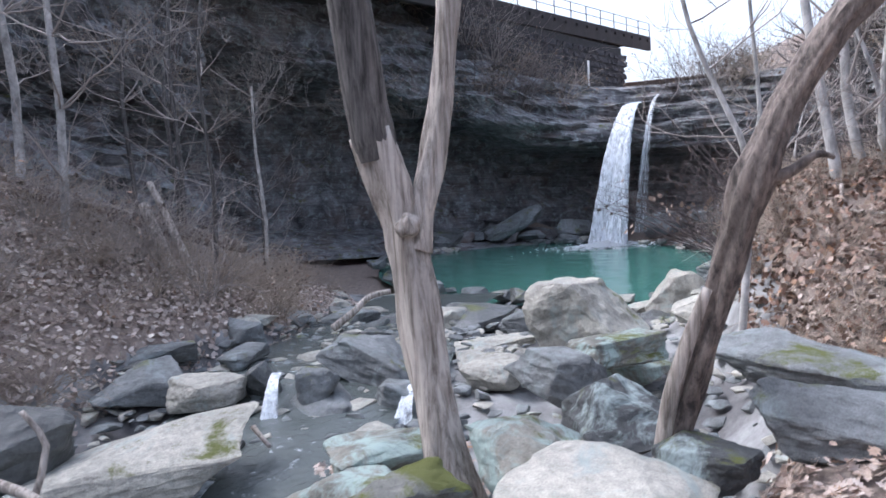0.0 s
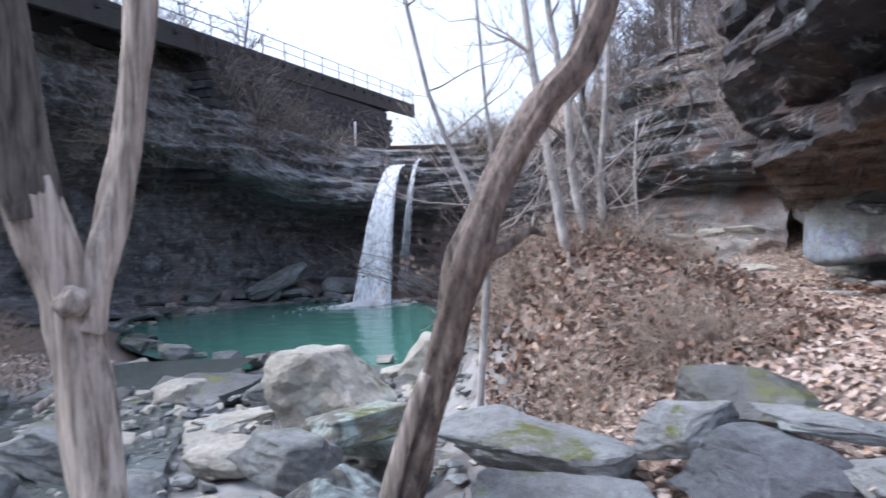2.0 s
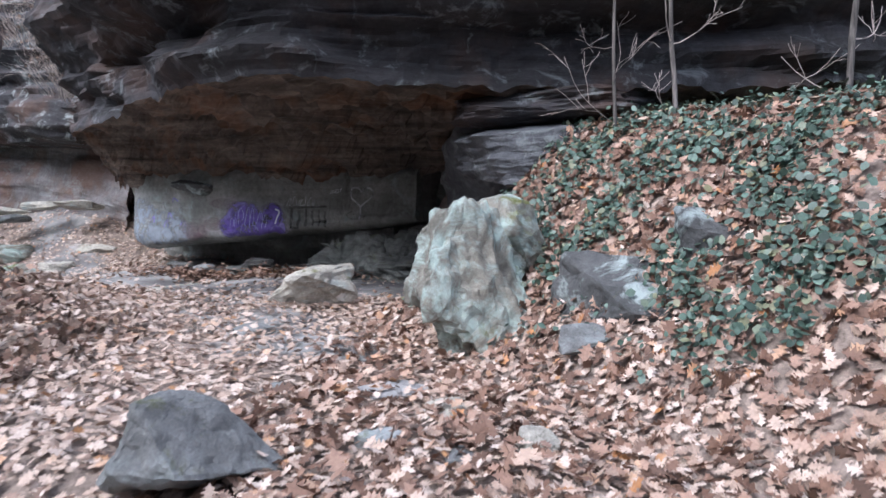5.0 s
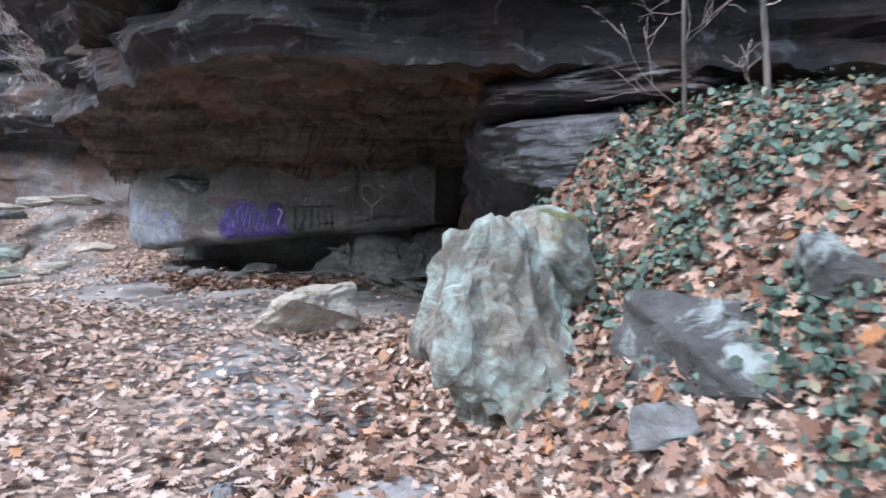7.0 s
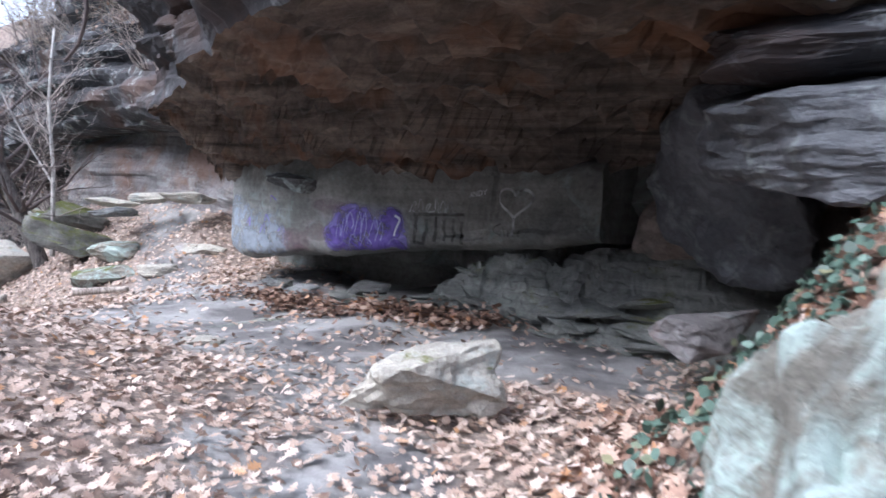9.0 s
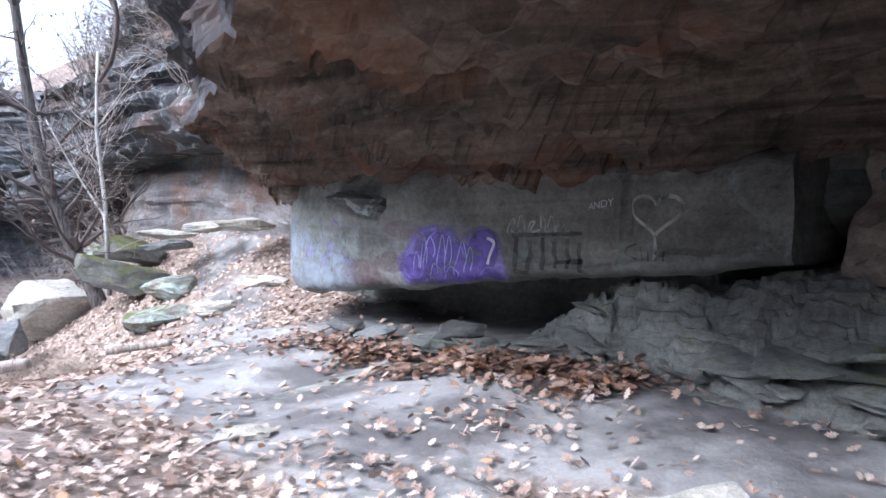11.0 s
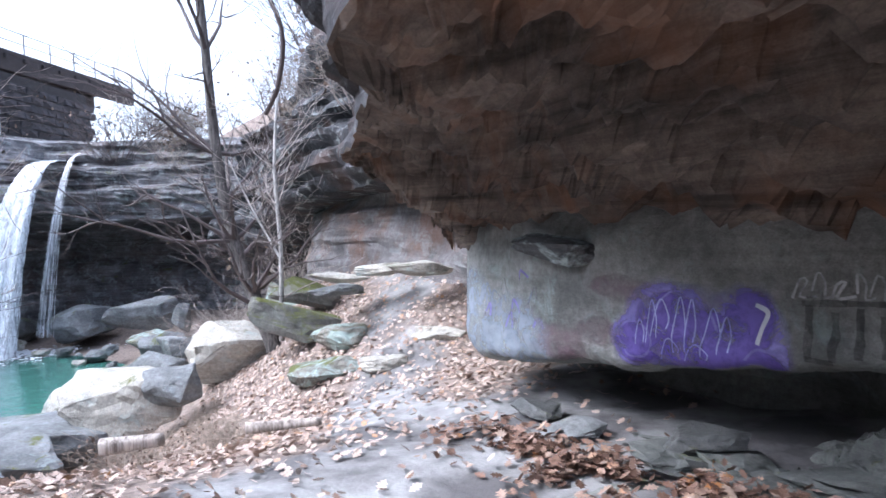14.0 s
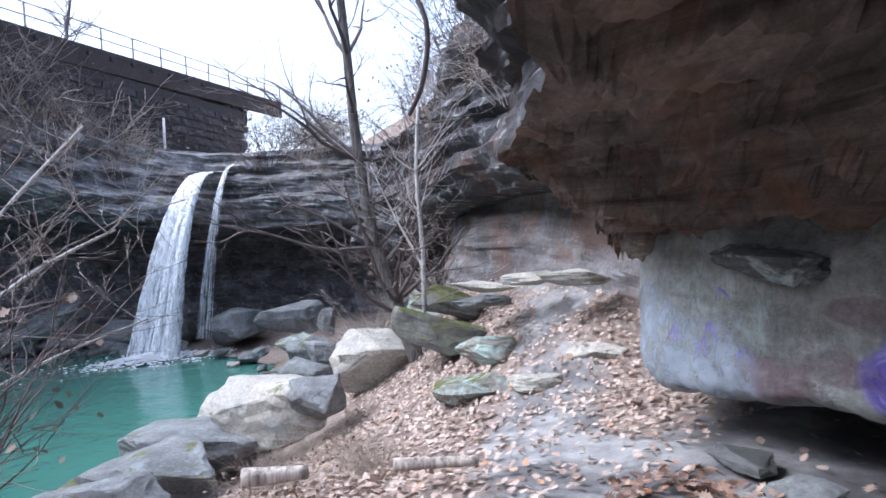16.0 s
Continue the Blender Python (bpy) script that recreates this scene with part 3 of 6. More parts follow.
    roof = obj("ceiling", roof_v, grid(n, R + 1), M_ROOF, smooth=False)
    tagged(roof, "rust-brown layered sandstone underside of the rock shelter", "rock ceiling", kind="structure")
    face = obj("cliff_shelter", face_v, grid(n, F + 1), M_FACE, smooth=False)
    tagged(face, "bedded sandstone face above the rock shelter, shade put into its dark colour", "cliff", kind="structure")
    back_v, back_f = [], []
    for i, (bx, by, bz, lx, ly, lz) in enumerate(a):
        for j in range(20):
            z = -0.3 + (bz + 0.5) * j / 19
            d = 0.2 * strata(z, bx, by, 2.0) + 0.1 * fbm(bx * 2, by * 2, z * 2)
            back_v.append((bx + (bx - lx) * 0.03, by + 0.35 - d + 1.2 * (1 - smooth(0.9, 1.5, z)), z))
    w = obj("wall_back", back_v, grid(n, 20), M_BLOCK, smooth=False)
    tagged(w, "dark rear wall of the rock shelter", "rock wall", kind="structure")


shelter()


# ---- rocks ----
def hull_mesh(seed, flat=1.0, points=16, cuts=3, rough=0.05, box=0.75, bev=0.1, taper=0.0):
    """An angular, worn block about 2 units across."""
    rnd = random.Random(seed)
    bm = bmesh.new()
    for k in range(points):
        v = Vector((rnd.gauss(0, 1), rnd.gauss(0, 1), rnd.gauss(0, 1))).normalized()
        m = max(abs(v.x), abs(v.y), abs(v.z))
        v = v.lerp(v / m, box) * rnd.uniform(0.8, 1.0)
        bm.verts.new((v.x, v.y, v.z))
    bmesh.ops.convex_hull(bm, input=bm.verts)
    loose = [v for v in bm.verts if not v.link_faces]
    bmesh.ops.delete(bm, geom=loose, context="VERTS")
    bmesh.ops.dissolve_limit(bm, angle_limit=0.2, verts=bm.verts, edges=bm.edges)
    bmesh.ops.bevel(bm, geom=bm.edges[:], offset=bev, segments=2, affect="EDGES", profile=0.6, clamp_overlap=True)
    bmesh.ops.triangulate(bm, faces=bm.faces[:])
    for k in range(cuts):
        long = [e for e in bm.edges if e.calc_length() > 0.75 / (1.75 ** k)]
        bmesh.ops.subdivide_edges(bm, edges=long, cuts=1)
        bmesh.ops.triangulate(bm, faces=[f for f in bm.faces if len(f.verts) > 3])
    bm.normal_update()
    o = seed * 3.17
    for v in bm.verts:
        c = v.co
        d = rough * fbm(c.x * 1.3 + o, c.y * 1.3, c.z * 1.3 / max(flat, 0.3), 4) + rough * 0.25 * noise.noise((c.x * 0.6 + o, c.y * 0.6, c.z * 5.0)) + rough * 0.35 * fbm(c.x * 5 + o, c.y * 5, c.z * 5, 3)
        d -= rough * 0.5 * abs(noise.noise((c.x * 2.4 + o, c.y * 2.4, c.z * 2.4)))
        q = c + v.normal * d * 1.35
        v.co = Vector([max(-1.08, min(1.08, w)) for w in q]) if q.length < 1.75 else q * (1.2 / q.length)
        k = 1 - taper * (v.co.z + 1) / 2
        v.co.x, v.co.y = v.co.x * k, v.co.y * k
    return bm


ROCKS = {}


def rock(name, loc, size, material, seed, rz=0.0, rx=0.0, ry=0.0, label="", group="", cuts=3, rough=0.07, box=0.75, bev=0.1, points=16, category="rock", taper=0.0):
    """A boulder; loc is its centre, size its half extents."""
    me = ROCKS.get((seed, cuts, rough, box, bev, points, taper, material.name))
    if me is None:
        bm = hull_mesh(seed, 1.0, points, cuts, rough, box, bev, taper)
        me = bpy.data.meshes.new(name)
        bm.to_mesh(me)
        bm.free()
        me.polygons.foreach_set("use_smooth", [False] * len(me.polygons))
        me.materials.append(material)
        ROCKS[(seed, cuts, rough, box, bev, points, taper, material.name)] = me
    ob = new(name, me)
    ob.matrix_basis = pose(*loc, rx, ry, rz) @ Matrix.Diagonal((*size, 1))
    return tagged(ob, label, category, group)


def ground_rock(x, y, size, material, seed, rz=0.0, rx=0.0, ry=0.0, up=0.45, **kw):
    return rock(kw.pop("name", "boulder"), (x, y, ground_z(x, y, False) + size[2] * up), size, material, seed, rz, rx, ry, **kw)


# the painted block of the shelter
BA, BE, BN = Vector((-7.4, 10.55, 0)), Vector((0.958, -0.287, 0)), Vector((-0.287, -0.958, 0))


def painted_block():
    verts, faces = [], []
    N, K = 150, 64
    for i in range(N + 1):
        u = -1.2 + 6.8 * i / N
        nose = min(1.0, (u + 1.2) / 1.35)
        e = math.sqrt(max(0.0, 1 - (1 - nose) ** 2))
        zb, zt = 0.43 + 0.125 * u + 0.12 * (1 - e), 1.95
        front = 0.02 - 0.25 * (1 - e) + 0.1 * math.sin(u * 1.1)
        for k in range(K):
            a = 2 * math.pi * k / K
            ca, sa = math.cos(a), math.sin(a)
            p = 0.24
            cx, cz = math.copysign(abs(ca) ** p, ca), math.copysign(abs(sa) ** p, sa)
            hz, cz0 = (zt - zb) / 2, (zt + zb) / 2
            depth = 1.1
            d = -depth + front + depth * cx * (0.12 + 0.88 * e)
            z = cz0 + 0.1 * (1 - e) + hz * cz * (0.3 + 0.7 * e)
            if cx > 0:
                d += 0.10 * (0.6 - (z - zb) / (zt - zb))
            lump = 0.10 * fbm(u * 0.8, z * 0.8, 1.0, 4) + 0.025 * fbm(u * 4, z * 5, 5.0, 3)
            lump -= 0.05 * smooth(0.06, 0.0, abs(u - 4.32 - 0.1 * math.sin(z * 5))) * (cx > 0) + 0.04 * smooth(0.05, 0.0, abs(z - 1.02 - 0.04 * u + 0.1 * math.sin(u * 2))) * (u > 3.2)
            v = BA + BE * (u + 0.03 * fbm(u * 3, z * 3, 8.0)) + BN * (d + lump * (1 if cx > -0.5 else 0))
            verts.append((v.x, v.y, z + 0.05 * fbm(u * 2.3, d * 2, 3.0, 3)))
    for i in range(N):
        for k in range(K):
            k2 = (k + 1) % K
            faces.append((i * K + k, i * K + k2, (i + 1) * K + k2, (i + 1) * K + k))
    faces += [tuple(range(K - 1, -1, -1)), tuple(N * K + k for k in range(K))]
    ob = obj("painted_block", verts, faces, M_BLOCK, smooth=False)
    tagged(ob, "long grey-green sandstone block covered with faded graffiti", "rock")
    return ob


block = painted_block()
from mathutils.bvhtree import BVHTree
bvh = BVHTree.FromPolygons([v.co for v in block.data.vertices], [tuple(p.vertices) for p in block.data.polygons])


def on_block(u, z, lift=0.006):
    o = BA + BE * u + BN * 3
    o.z = z
    hit = bvh.ray_cast(o, -BN)
    if hit[0] is None or abs(hit[1].dot(BN)) < 0.35:
        return None
    return hit[0] + BN * lift


def paint_patch(name, shapes, u0, u1, z0, z1, material, lift, step=0.018):
    """Sprayed area: a fine sheet that hugs the stone wherever inside(u, z) holds."""
    verts, faces, idx = [], [], {}
    inside = blob(shapes)
    nu, nz = int((u1 - u0) / step), int((z1 - z0) / step)
    def vid(i, j):
        if (i, j) not in idx:
            idx[(i, j)] = len(verts)
            verts.append(on_block(u0 + i * step, z0 + j * step, lift))
        return idx[(i, j)]
    for i in range(nu):
        for j in range(nz):
            if inside(u0 + (i + 0.5) * step, z0 + (j + 0.5) * step) and all(on_block(u0 + (i + a) * step, z0 + (j + b) * step) for a in (0, 1) for b in (0, 1)):
                faces.append((vid(i, j), vid(i + 1, j), vid(i + 1, j + 1), vid(i, j + 1)))
    ob = obj(name, verts, faces, material, block)
    at = ob.data.attributes.new("cover", "FLOAT", "POINT")
    at.data.foreach_set("value", [smooth(-0.15, 0.35, max(1 - ((u0 + i * step - a) / b) ** 2 - ((z0 + j * step - c) / d) ** 2 for a, c, b, d in shapes)) for i, j in idx])
    return ob


def paint_line(name, pts, width, material, lift=0.012, smooth_it=True, step=0.02):
    """A sprayed stroke through points (u, z) on the block."""
    pts = along(pts, step) if smooth_it and len(pts) > 2 else [tuple(Vector(pts[0]).lerp(Vector(pts[-1]), k / 12)) for k in range(13)] if len(pts) == 2 else pts
    verts, faces = [], []
    pts = [p for p in pts if on_block(p[0], p[1] - 0.04) and on_block(p[0], p[1] + 0.04)]
    for i, (u, z) in enumerate(pts):
        a, b = pts[max(i - 1, 0)], pts[min(i + 1, len(pts) - 1)]
        t = Vector((b[0] - a[0], b[1] - a[1]))
        t = t.normalized() if t.length > 0 else Vector((1, 0))
        w = width * (0.8 + 0.3 * noise.noise((u * 9, z * 9, 0)))
        for s in (-0.5, 0.5):
            verts.append(on_block(u - t.y * w * s, z + t.x * w * s, lift) or on_block(u, z, lift))
    faces = [(2 * i, 2 * i + 1, 2 * i + 3, 2 * i + 2) for i in range(len(pts) - 1)]
    ob = obj(name, verts, faces, material, block)
    ob.data.attributes.new("cover", "FLOAT", "POINT").data.foreach_set("value", [1.0] * len(verts))
    return ob


def blob(parts):
    def f(u, z):
        n = 0.05 * fbm(u * 7, z * 7, 2.0, 3)
        return any(((u - a) / b) ** 2 + ((z - c) / d) ** 2 < 1 + n * 4 for a, c, b, d in parts)
    return f


def graffiti():
    paint_patch("blue_haze", [(-0.25, 0.9, 0.6, 0.48), (0.6, 0.78, 0.6, 0.4)], -1.0, 1.3, 0.4, 1.45, M_BLUE, 0.004)
    for a, c, b, d in [(1.3, 0.8, 0.3, 0.16), (1.75, 0.95, 0.25, 0.12), (2.0, 1.3, 0.3, 0.1), (1.55, 0.62, 0.2, 0.09)]:
        paint_patch("pink_haze", [(a, c, b, d)], a - b - 0.1, a + b + 0.1, c - d - 0.1, c + d + 0.1, M_PINK, 0.004)
    halo = [(2.15, 0.92, 0.27, 0.22), (2.42, 1.02, 0.4, 0.36), (2.9, 1.0, 0.3, 0.36), (2.75, 0.86, 0.4, 0.2)]
    paint_patch("violet_edge", halo, 1.75, 3.35, 0.5, 1.5, M_VIOLET, 0.005)
    core = [(2.12, 0.92, 0.2, 0.16), (2.42, 1.03, 0.28, 0.28), (2.66, 0.97, 0.26, 0.24), (2.94, 1.12, 0.18, 0.21), (2.96, 0.84, 0.19, 0.16), (2.7, 0.83, 0.3, 0.13)]
    paint_patch("purple_tag", core, 1.85, 3.25, 0.6, 1.42, M_PURPLE, 0.009)
    rnd = random.Random(4)
    for k, (u, z, h, w) in enumerate([(2.2, 0.93, 0.16, 0.05), (2.3, 0.95, 0.28, 0.06), (2.37, 1.0, 0.24, 0.09), (2.5, 0.9, 0.36, 0.07), (2.58, 0.95, 0.3, 0.05), (2.72, 0.9, 0.3, 0.08), (2.8, 0.93, 0.22, 0.05), (2.62, 0.84, 0.12, 0.12), (2.42, 0.84, 0.14, 0.1)]):
        paint_line("stroke", [(u - w, z - 0.02), (u - w * 0.5, z + h * 0.6), (u, z + h), (u + w * 0.6, z + h * 0.5), (u + w * 0.4, z + 0.02 * (k % 3))], 0.011, M_VIOLETPALE, 0.014)
    for ring in ([(1.98, .95), (2.05, 1.05), (2.2, 1.06), (2.28, 0.95), (2.2, 0.83), (2.05, .83), (1.98, .95)], [(2.9, .88), (3.0, .97), (3.15, .92), (3.15, .8), (3.0, .75), (2.9, .82)], [(2.3, 1.15), (2.45, 1.3), (2.65, 1.24), (2.75, 1.05)]):
        paint_line("stroke", ring, 0.02, M_VIOLET, 0.013)
    paint_line("stroke", [(2.98, 1.24), (3.06, 1.2), (3.03, 1.1), (3.0, 1.0)], 0.035, M_WHITEPAINT, 0.014)
    # heart on a stem
    cu, cz = 4.64, 1.47
    hp = []
    for k in range(29):
        a = 2 * math.pi * k / 28
        hp.append((cu + 0.013 * 16 * math.sin(a) ** 3, cz + 0.0105 * (13 * math.cos(a) - 5 * math.cos(2 * a) - 2 * math.cos(3 * a) - math.cos(4 * a)) + 0.02))
    paint_line("heart_outline", hp, 0.032, M_SILVER)
    paint_line("heart_stem", [(4.64, 1.31), (4.65, 1.14)], 0.03, M_SILVER)
    paint_line("stroke", [(4.5, 1.25), (4.42, 1.22), (4.4, 1.16), (4.48, 1.13)], 0.02, M_BLACKPAINT)
    for k in range(4):
        paint_line("stroke", [(4.53 + 0.06 * k, 1.2 + 0.03 * (k == 0)), (4.54 + 0.06 * k, 1.13)], 0.016, M_BLACKPAINT)
    # smudged black bars
    for k in range(6):
        paint_line("bar", [(3.3 + 0.13 * k, 1.26 - 0.03 * (k % 2)), (3.29 + 0.13 * k, 0.92 + 0.03 * (k % 3))], 0.055, M_BLACKPAINT)
    paint_line("bar", [(3.26, 1.27), (3.98, 1.31)], 0.04, M_BLACKPAINT)
    paint_line("bar", [(3.26, 0.95), (3.5, 0.94)], 0.05, M_BLACKPAINT)
    paint_line("bar", [(3.7, 1.05), (3.98, 1.08)], 0.05, M_BLACKPAINT)
    # wavy pale scrawl
    for k in range(6):
        u = 3.22 + 0.1 * k
        paint_line("scrawl", [(u + rnd.uniform(-0.03, 0.03), 1.32 + rnd.uniform(-0.03, 0.03)), (u + 0.03, 1.41 + rnd.uniform(-0.04, 0.06)), (u + 0.07, 1.4), (u + rnd.uniform(0.02, 0.08), 1.31), (u + 0.12, 1.34 + rnd.uniform(-0.03, 0.05))], 0.018, M_SILVER)
    for k in range(9):
        u, z = rnd.uniform(0.1, 1.0), rnd.uniform(0.8, 1.3)
        paint_line("stroke", [(u, z), (u + rnd.uniform(0.02, 0.1), z + rnd.uniform(0.06, 0.16)), (u + rnd.uniform(0.06, 0.16), z + rnd.uniform(-0.02, 0.05))], 0.03, M_BLUE if k % 2 else M_VIOLET, 0.011)
    for k in range(4):
        u = 0.5 + 0.12 * k
        paint_line("stroke", [(u, 0.6 + 0.05 * k), (u + 0.08, 0.78), (u + 0.22, 0.98)], 0.05, M_BLUE, 0.008)
    # legible name in capitals
    cu = bpy.data.curves.new("text", "FONT")
    cu.body, cu.size = "ANDY", 0.085
    tob = bpy.data.objects.new("text", cu)
    scene.collection.objects.link(tob)
    me = bpy.data.meshes.new_from_object(tob.evaluated_get(bpy.context.evaluated_depsgraph_get()))
    bpy.data.objects.remove(tob)
    for v in me.vertices:
        v.co = on_block(4.03 + v.co.x * 1.05, 1.5 + v.co.y + v.co.x * 0.18, 0.012) or v.co
    me.materials.clear()
    me.materials.append(M_WHITEPAINT)
    new("lettering", me).parent = block


graffiti()


def uv_place(u, d, z):
    p = BA + BE * u + BN * d
    return (p.x, p.y, z)


BLOCK_RZ = math.degrees(math.atan2(BE.y, BE.x))
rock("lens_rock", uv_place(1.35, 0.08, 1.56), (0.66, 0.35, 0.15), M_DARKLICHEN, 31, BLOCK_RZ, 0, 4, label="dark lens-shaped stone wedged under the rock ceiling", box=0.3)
# broken ledges below and beside the block
rnd = random.Random(12)
def ledge_z(u, d):
    """Height of the broken bedrock that climbs to the right under the block."""
    foot = 0.26 + 0.1 * (u - 3.3) + 0.18 * fbm(u * 1.3, 2.0, 1.0, 4)
    rise = (0.26 + 0.125 * u - 0.02) * smooth(2.5, 4.3, u)
    s = max(0.0, min(1.0, (foot - d) / (foot + 0.3 if foot > 0 else 0.3)))
    h = s ** 0.8 * rise / 0.085 + 1.1 * fbm(u * 1.1, d * 1.6, 4.0, 4)
    q = math.floor(h) + smooth(0.55, 1.0, h - math.floor(h))
    z = 0.085 * (0.8 * q + 0.2 * h) * smooth(0.0, 0.12, s)
    z += (0.07 * noise.cell((u * 4 + fbm(u * 2, d * 2), d * 5, 1.0)) + 0.035 * fbm(u * 7, d * 7, 1.0, 3)) * smooth(0.0, 0.15, s)
    return 0.1 + min(z, rise + 0.05)


lv, lf, NU, ND = [], [], 190, 110
for i in range(NU + 1):
    for j in range(ND + 1):
        u, d = 2.4 + 6.0 * i / NU, -0.9 + 3.3 * j / ND
        lv.append(uv_place(u + 0.02 * fbm(u * 9, d * 9), d + 0.02 * fbm(u * 9, d * 9, 4.0), ledge_z(u, d)))
lf = [(i * (ND + 1) + j, i * (ND + 1) + j + 1, (i + 1) * (ND + 1) + j + 1, (i + 1) * (ND + 1) + j) for i in range(NU) for j in range(ND)]
tagged(obj("ledge", lv, lf, M_LEDGE, smooth=False), "rough broken sandstone ledge climbing under the painted block", "rock ledge", kind="structure")
for k in range(64):
    u = 2.3 + 4.2 * rnd.random()
    d = 0.26 + 0.1 * (u - 3.3) + rnd.uniform(-0.45, 0.12)
    sx = rnd.uniform(0.08, 0.2) if k % 2 else rnd.uniform(0.2, 0.42)
    rock("ledge_stone", uv_place(u, d, max(0.2, ledge_z(u, d)) + 0.02), (sx, sx * rnd.uniform(0.5, 0.9), sx * (rnd.uniform(0.25, 0.5) if k % 2 else rnd.uniform(0.12, 0.2))), M_LEDGE, 41 + k % 8, rnd.uniform(0, 360) if k % 2 else BLOCK_RZ + rnd.uniform(-25, 25), rnd.uniform(-9, 9), rnd.uniform(-9, 9), label="broken stone lying on the ledge under the block", group="ledge stones", box=0.9, cuts=2, rough=0.1, bev=0.05, points=12)
for k, (u, d, z, sx, sz) in enumerate([(1.0, 0.1, 0.2, 0.3, 0.08), (1.6, 0.25, 0.2, 0.24, 0.06), (2.6, 0.05, 0.28, 0.3, 0.12)]):
    rock("ledge_stone", uv_place(u, d, z), (sx, 0.2, sz), M_WET if k != 1 else M_GREY, 47 + k, BLOCK_RZ + 10 * k, 4, 0, label="low broken stone in front of the painted block", group="ledge stones", box=0.9, bev=0.06)
for k in range(7):
    v, f = [], []
    for i in range(18):
        u = 4.85 + 0.09 * k + 0.035 * i
        d = -0.2 + 0.05 * k + 0.03 * math.sin(i * 0.9 + k)
        w = 0.012 + 0.016 * math.sin(math.pi * i / 17)
        zz = max(ledge_z(u + a, d + b) for a in (-0.03, 0, 0.03) for b in (-0.03, 0, 0.03))
        v += [uv_place(u, d - w, zz + 0.012), uv_place(u, d + w, zz + 0.012)]
    f = [(2 * i, 2 * i + 1, 2 * i + 3, 2 * i + 2) for i in range(17)]
    tagged(obj("paint_stroke", v, f, M_VIOLETPALE if k % 2 else M_VIOLET), "violet spray stroke on the broken ledge", "graffiti", "ledge strokes")
rock("wall_rock", uv_place(7.1, -0.75, 1.5), (1.35, 0.8, 0.8), M_SIDE, 58, BLOCK_RZ, 0, 0, label="brown rock wall beside the crevice of the shelter", box=0.92, bev=0.12, rough=0.07, points=26, cuts=4)

# the hanging block and its pillar at the mouth of the shelter
rock("hanging_block", (-0.25, 6.85, 2.02), (1.0, 0.85, 0.36), M_HANG, 66, -8, 4, -3, label="big blocky dark rock with pale lichen jutting from the bank", box=0.95, cuts=5, rough=0.06, bev=0.1, points=40)
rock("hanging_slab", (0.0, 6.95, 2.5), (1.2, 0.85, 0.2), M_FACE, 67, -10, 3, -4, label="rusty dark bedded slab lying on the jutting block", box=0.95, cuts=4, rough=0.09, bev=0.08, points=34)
rock("pillar_rock", (-0.95, 8.0, 1.75), (0.7, 0.85, 0.8), M_HANG, 62, 20, 0, 14, label="dark pillar of rock holding up the shelter ceiling", box=0.75, cuts=4, rough=0.1)
rock("pillar_rock", (1.2, 8.7, 1.4), (1.6, 0.9, 1.4), M_HANG, 63, 0, 0, 0, label="dark rock closing the rear of the shelter", box=0.7, cuts=3)

# boulders of the leafy bank
rock("lichen_boulder", (-0.55, 4.15, 0.68), (0.74, 0.56, 0.86), M_LICHEN, 78, 15, 0, -4, taper=0.4, label="upright boulder crusted with pale green lichen", box=0.6, cuts=5, rough=0.17, bev=0.06)
rock("ivy_boulder", (-0.32, 4.6, 1.2), (0.38, 0.34, 0.34), M_LICHEN, 78, 40, 10, 8, label="dark lichened boulder behind the upright one", box=0.7, cuts=4)
rock("ivy_boulder", (0.55, 3.75, 0.7), (0.68, 0.46, 0.44), M_DARKLICHEN, 79, -18, 14, 18, bev=0.06, points=18, label="dark tilted boulder with white lichen spots among ivy", box=0.7, cuts=4)
rock("ivy_boulder", (1.05, 3.78, 1.2), (0.44, 0.38, 0.4), M_DARKLICHEN, 77, 30, 0, 22, label="dark lichened boulder half buried in ivy", box=0.7, cuts=4)
rock("flat_stone", (0.24, 3.45, 0.62), (0.2, 0.14, 0.12), M_GREY, 74, 20, label="small pale stone in the leaves", cuts=2)
rock("yellow_rock", (-2.42, 5.9, 0.5), (0.5, 0.27, 0.26), M_PALE, 75, 50, 0, -16, label="pale yellowish wedge-shaped rock beside the trail", box=0.8, cuts=4, rough=0.1)
rock("pale_ledge_rock", (-0.95, 7.35, 0.72), (0.5, 0.3, 0.16), M_STEPWALL, 76, 50, label="pale rounded rock at the foot of the bank", cuts=3)

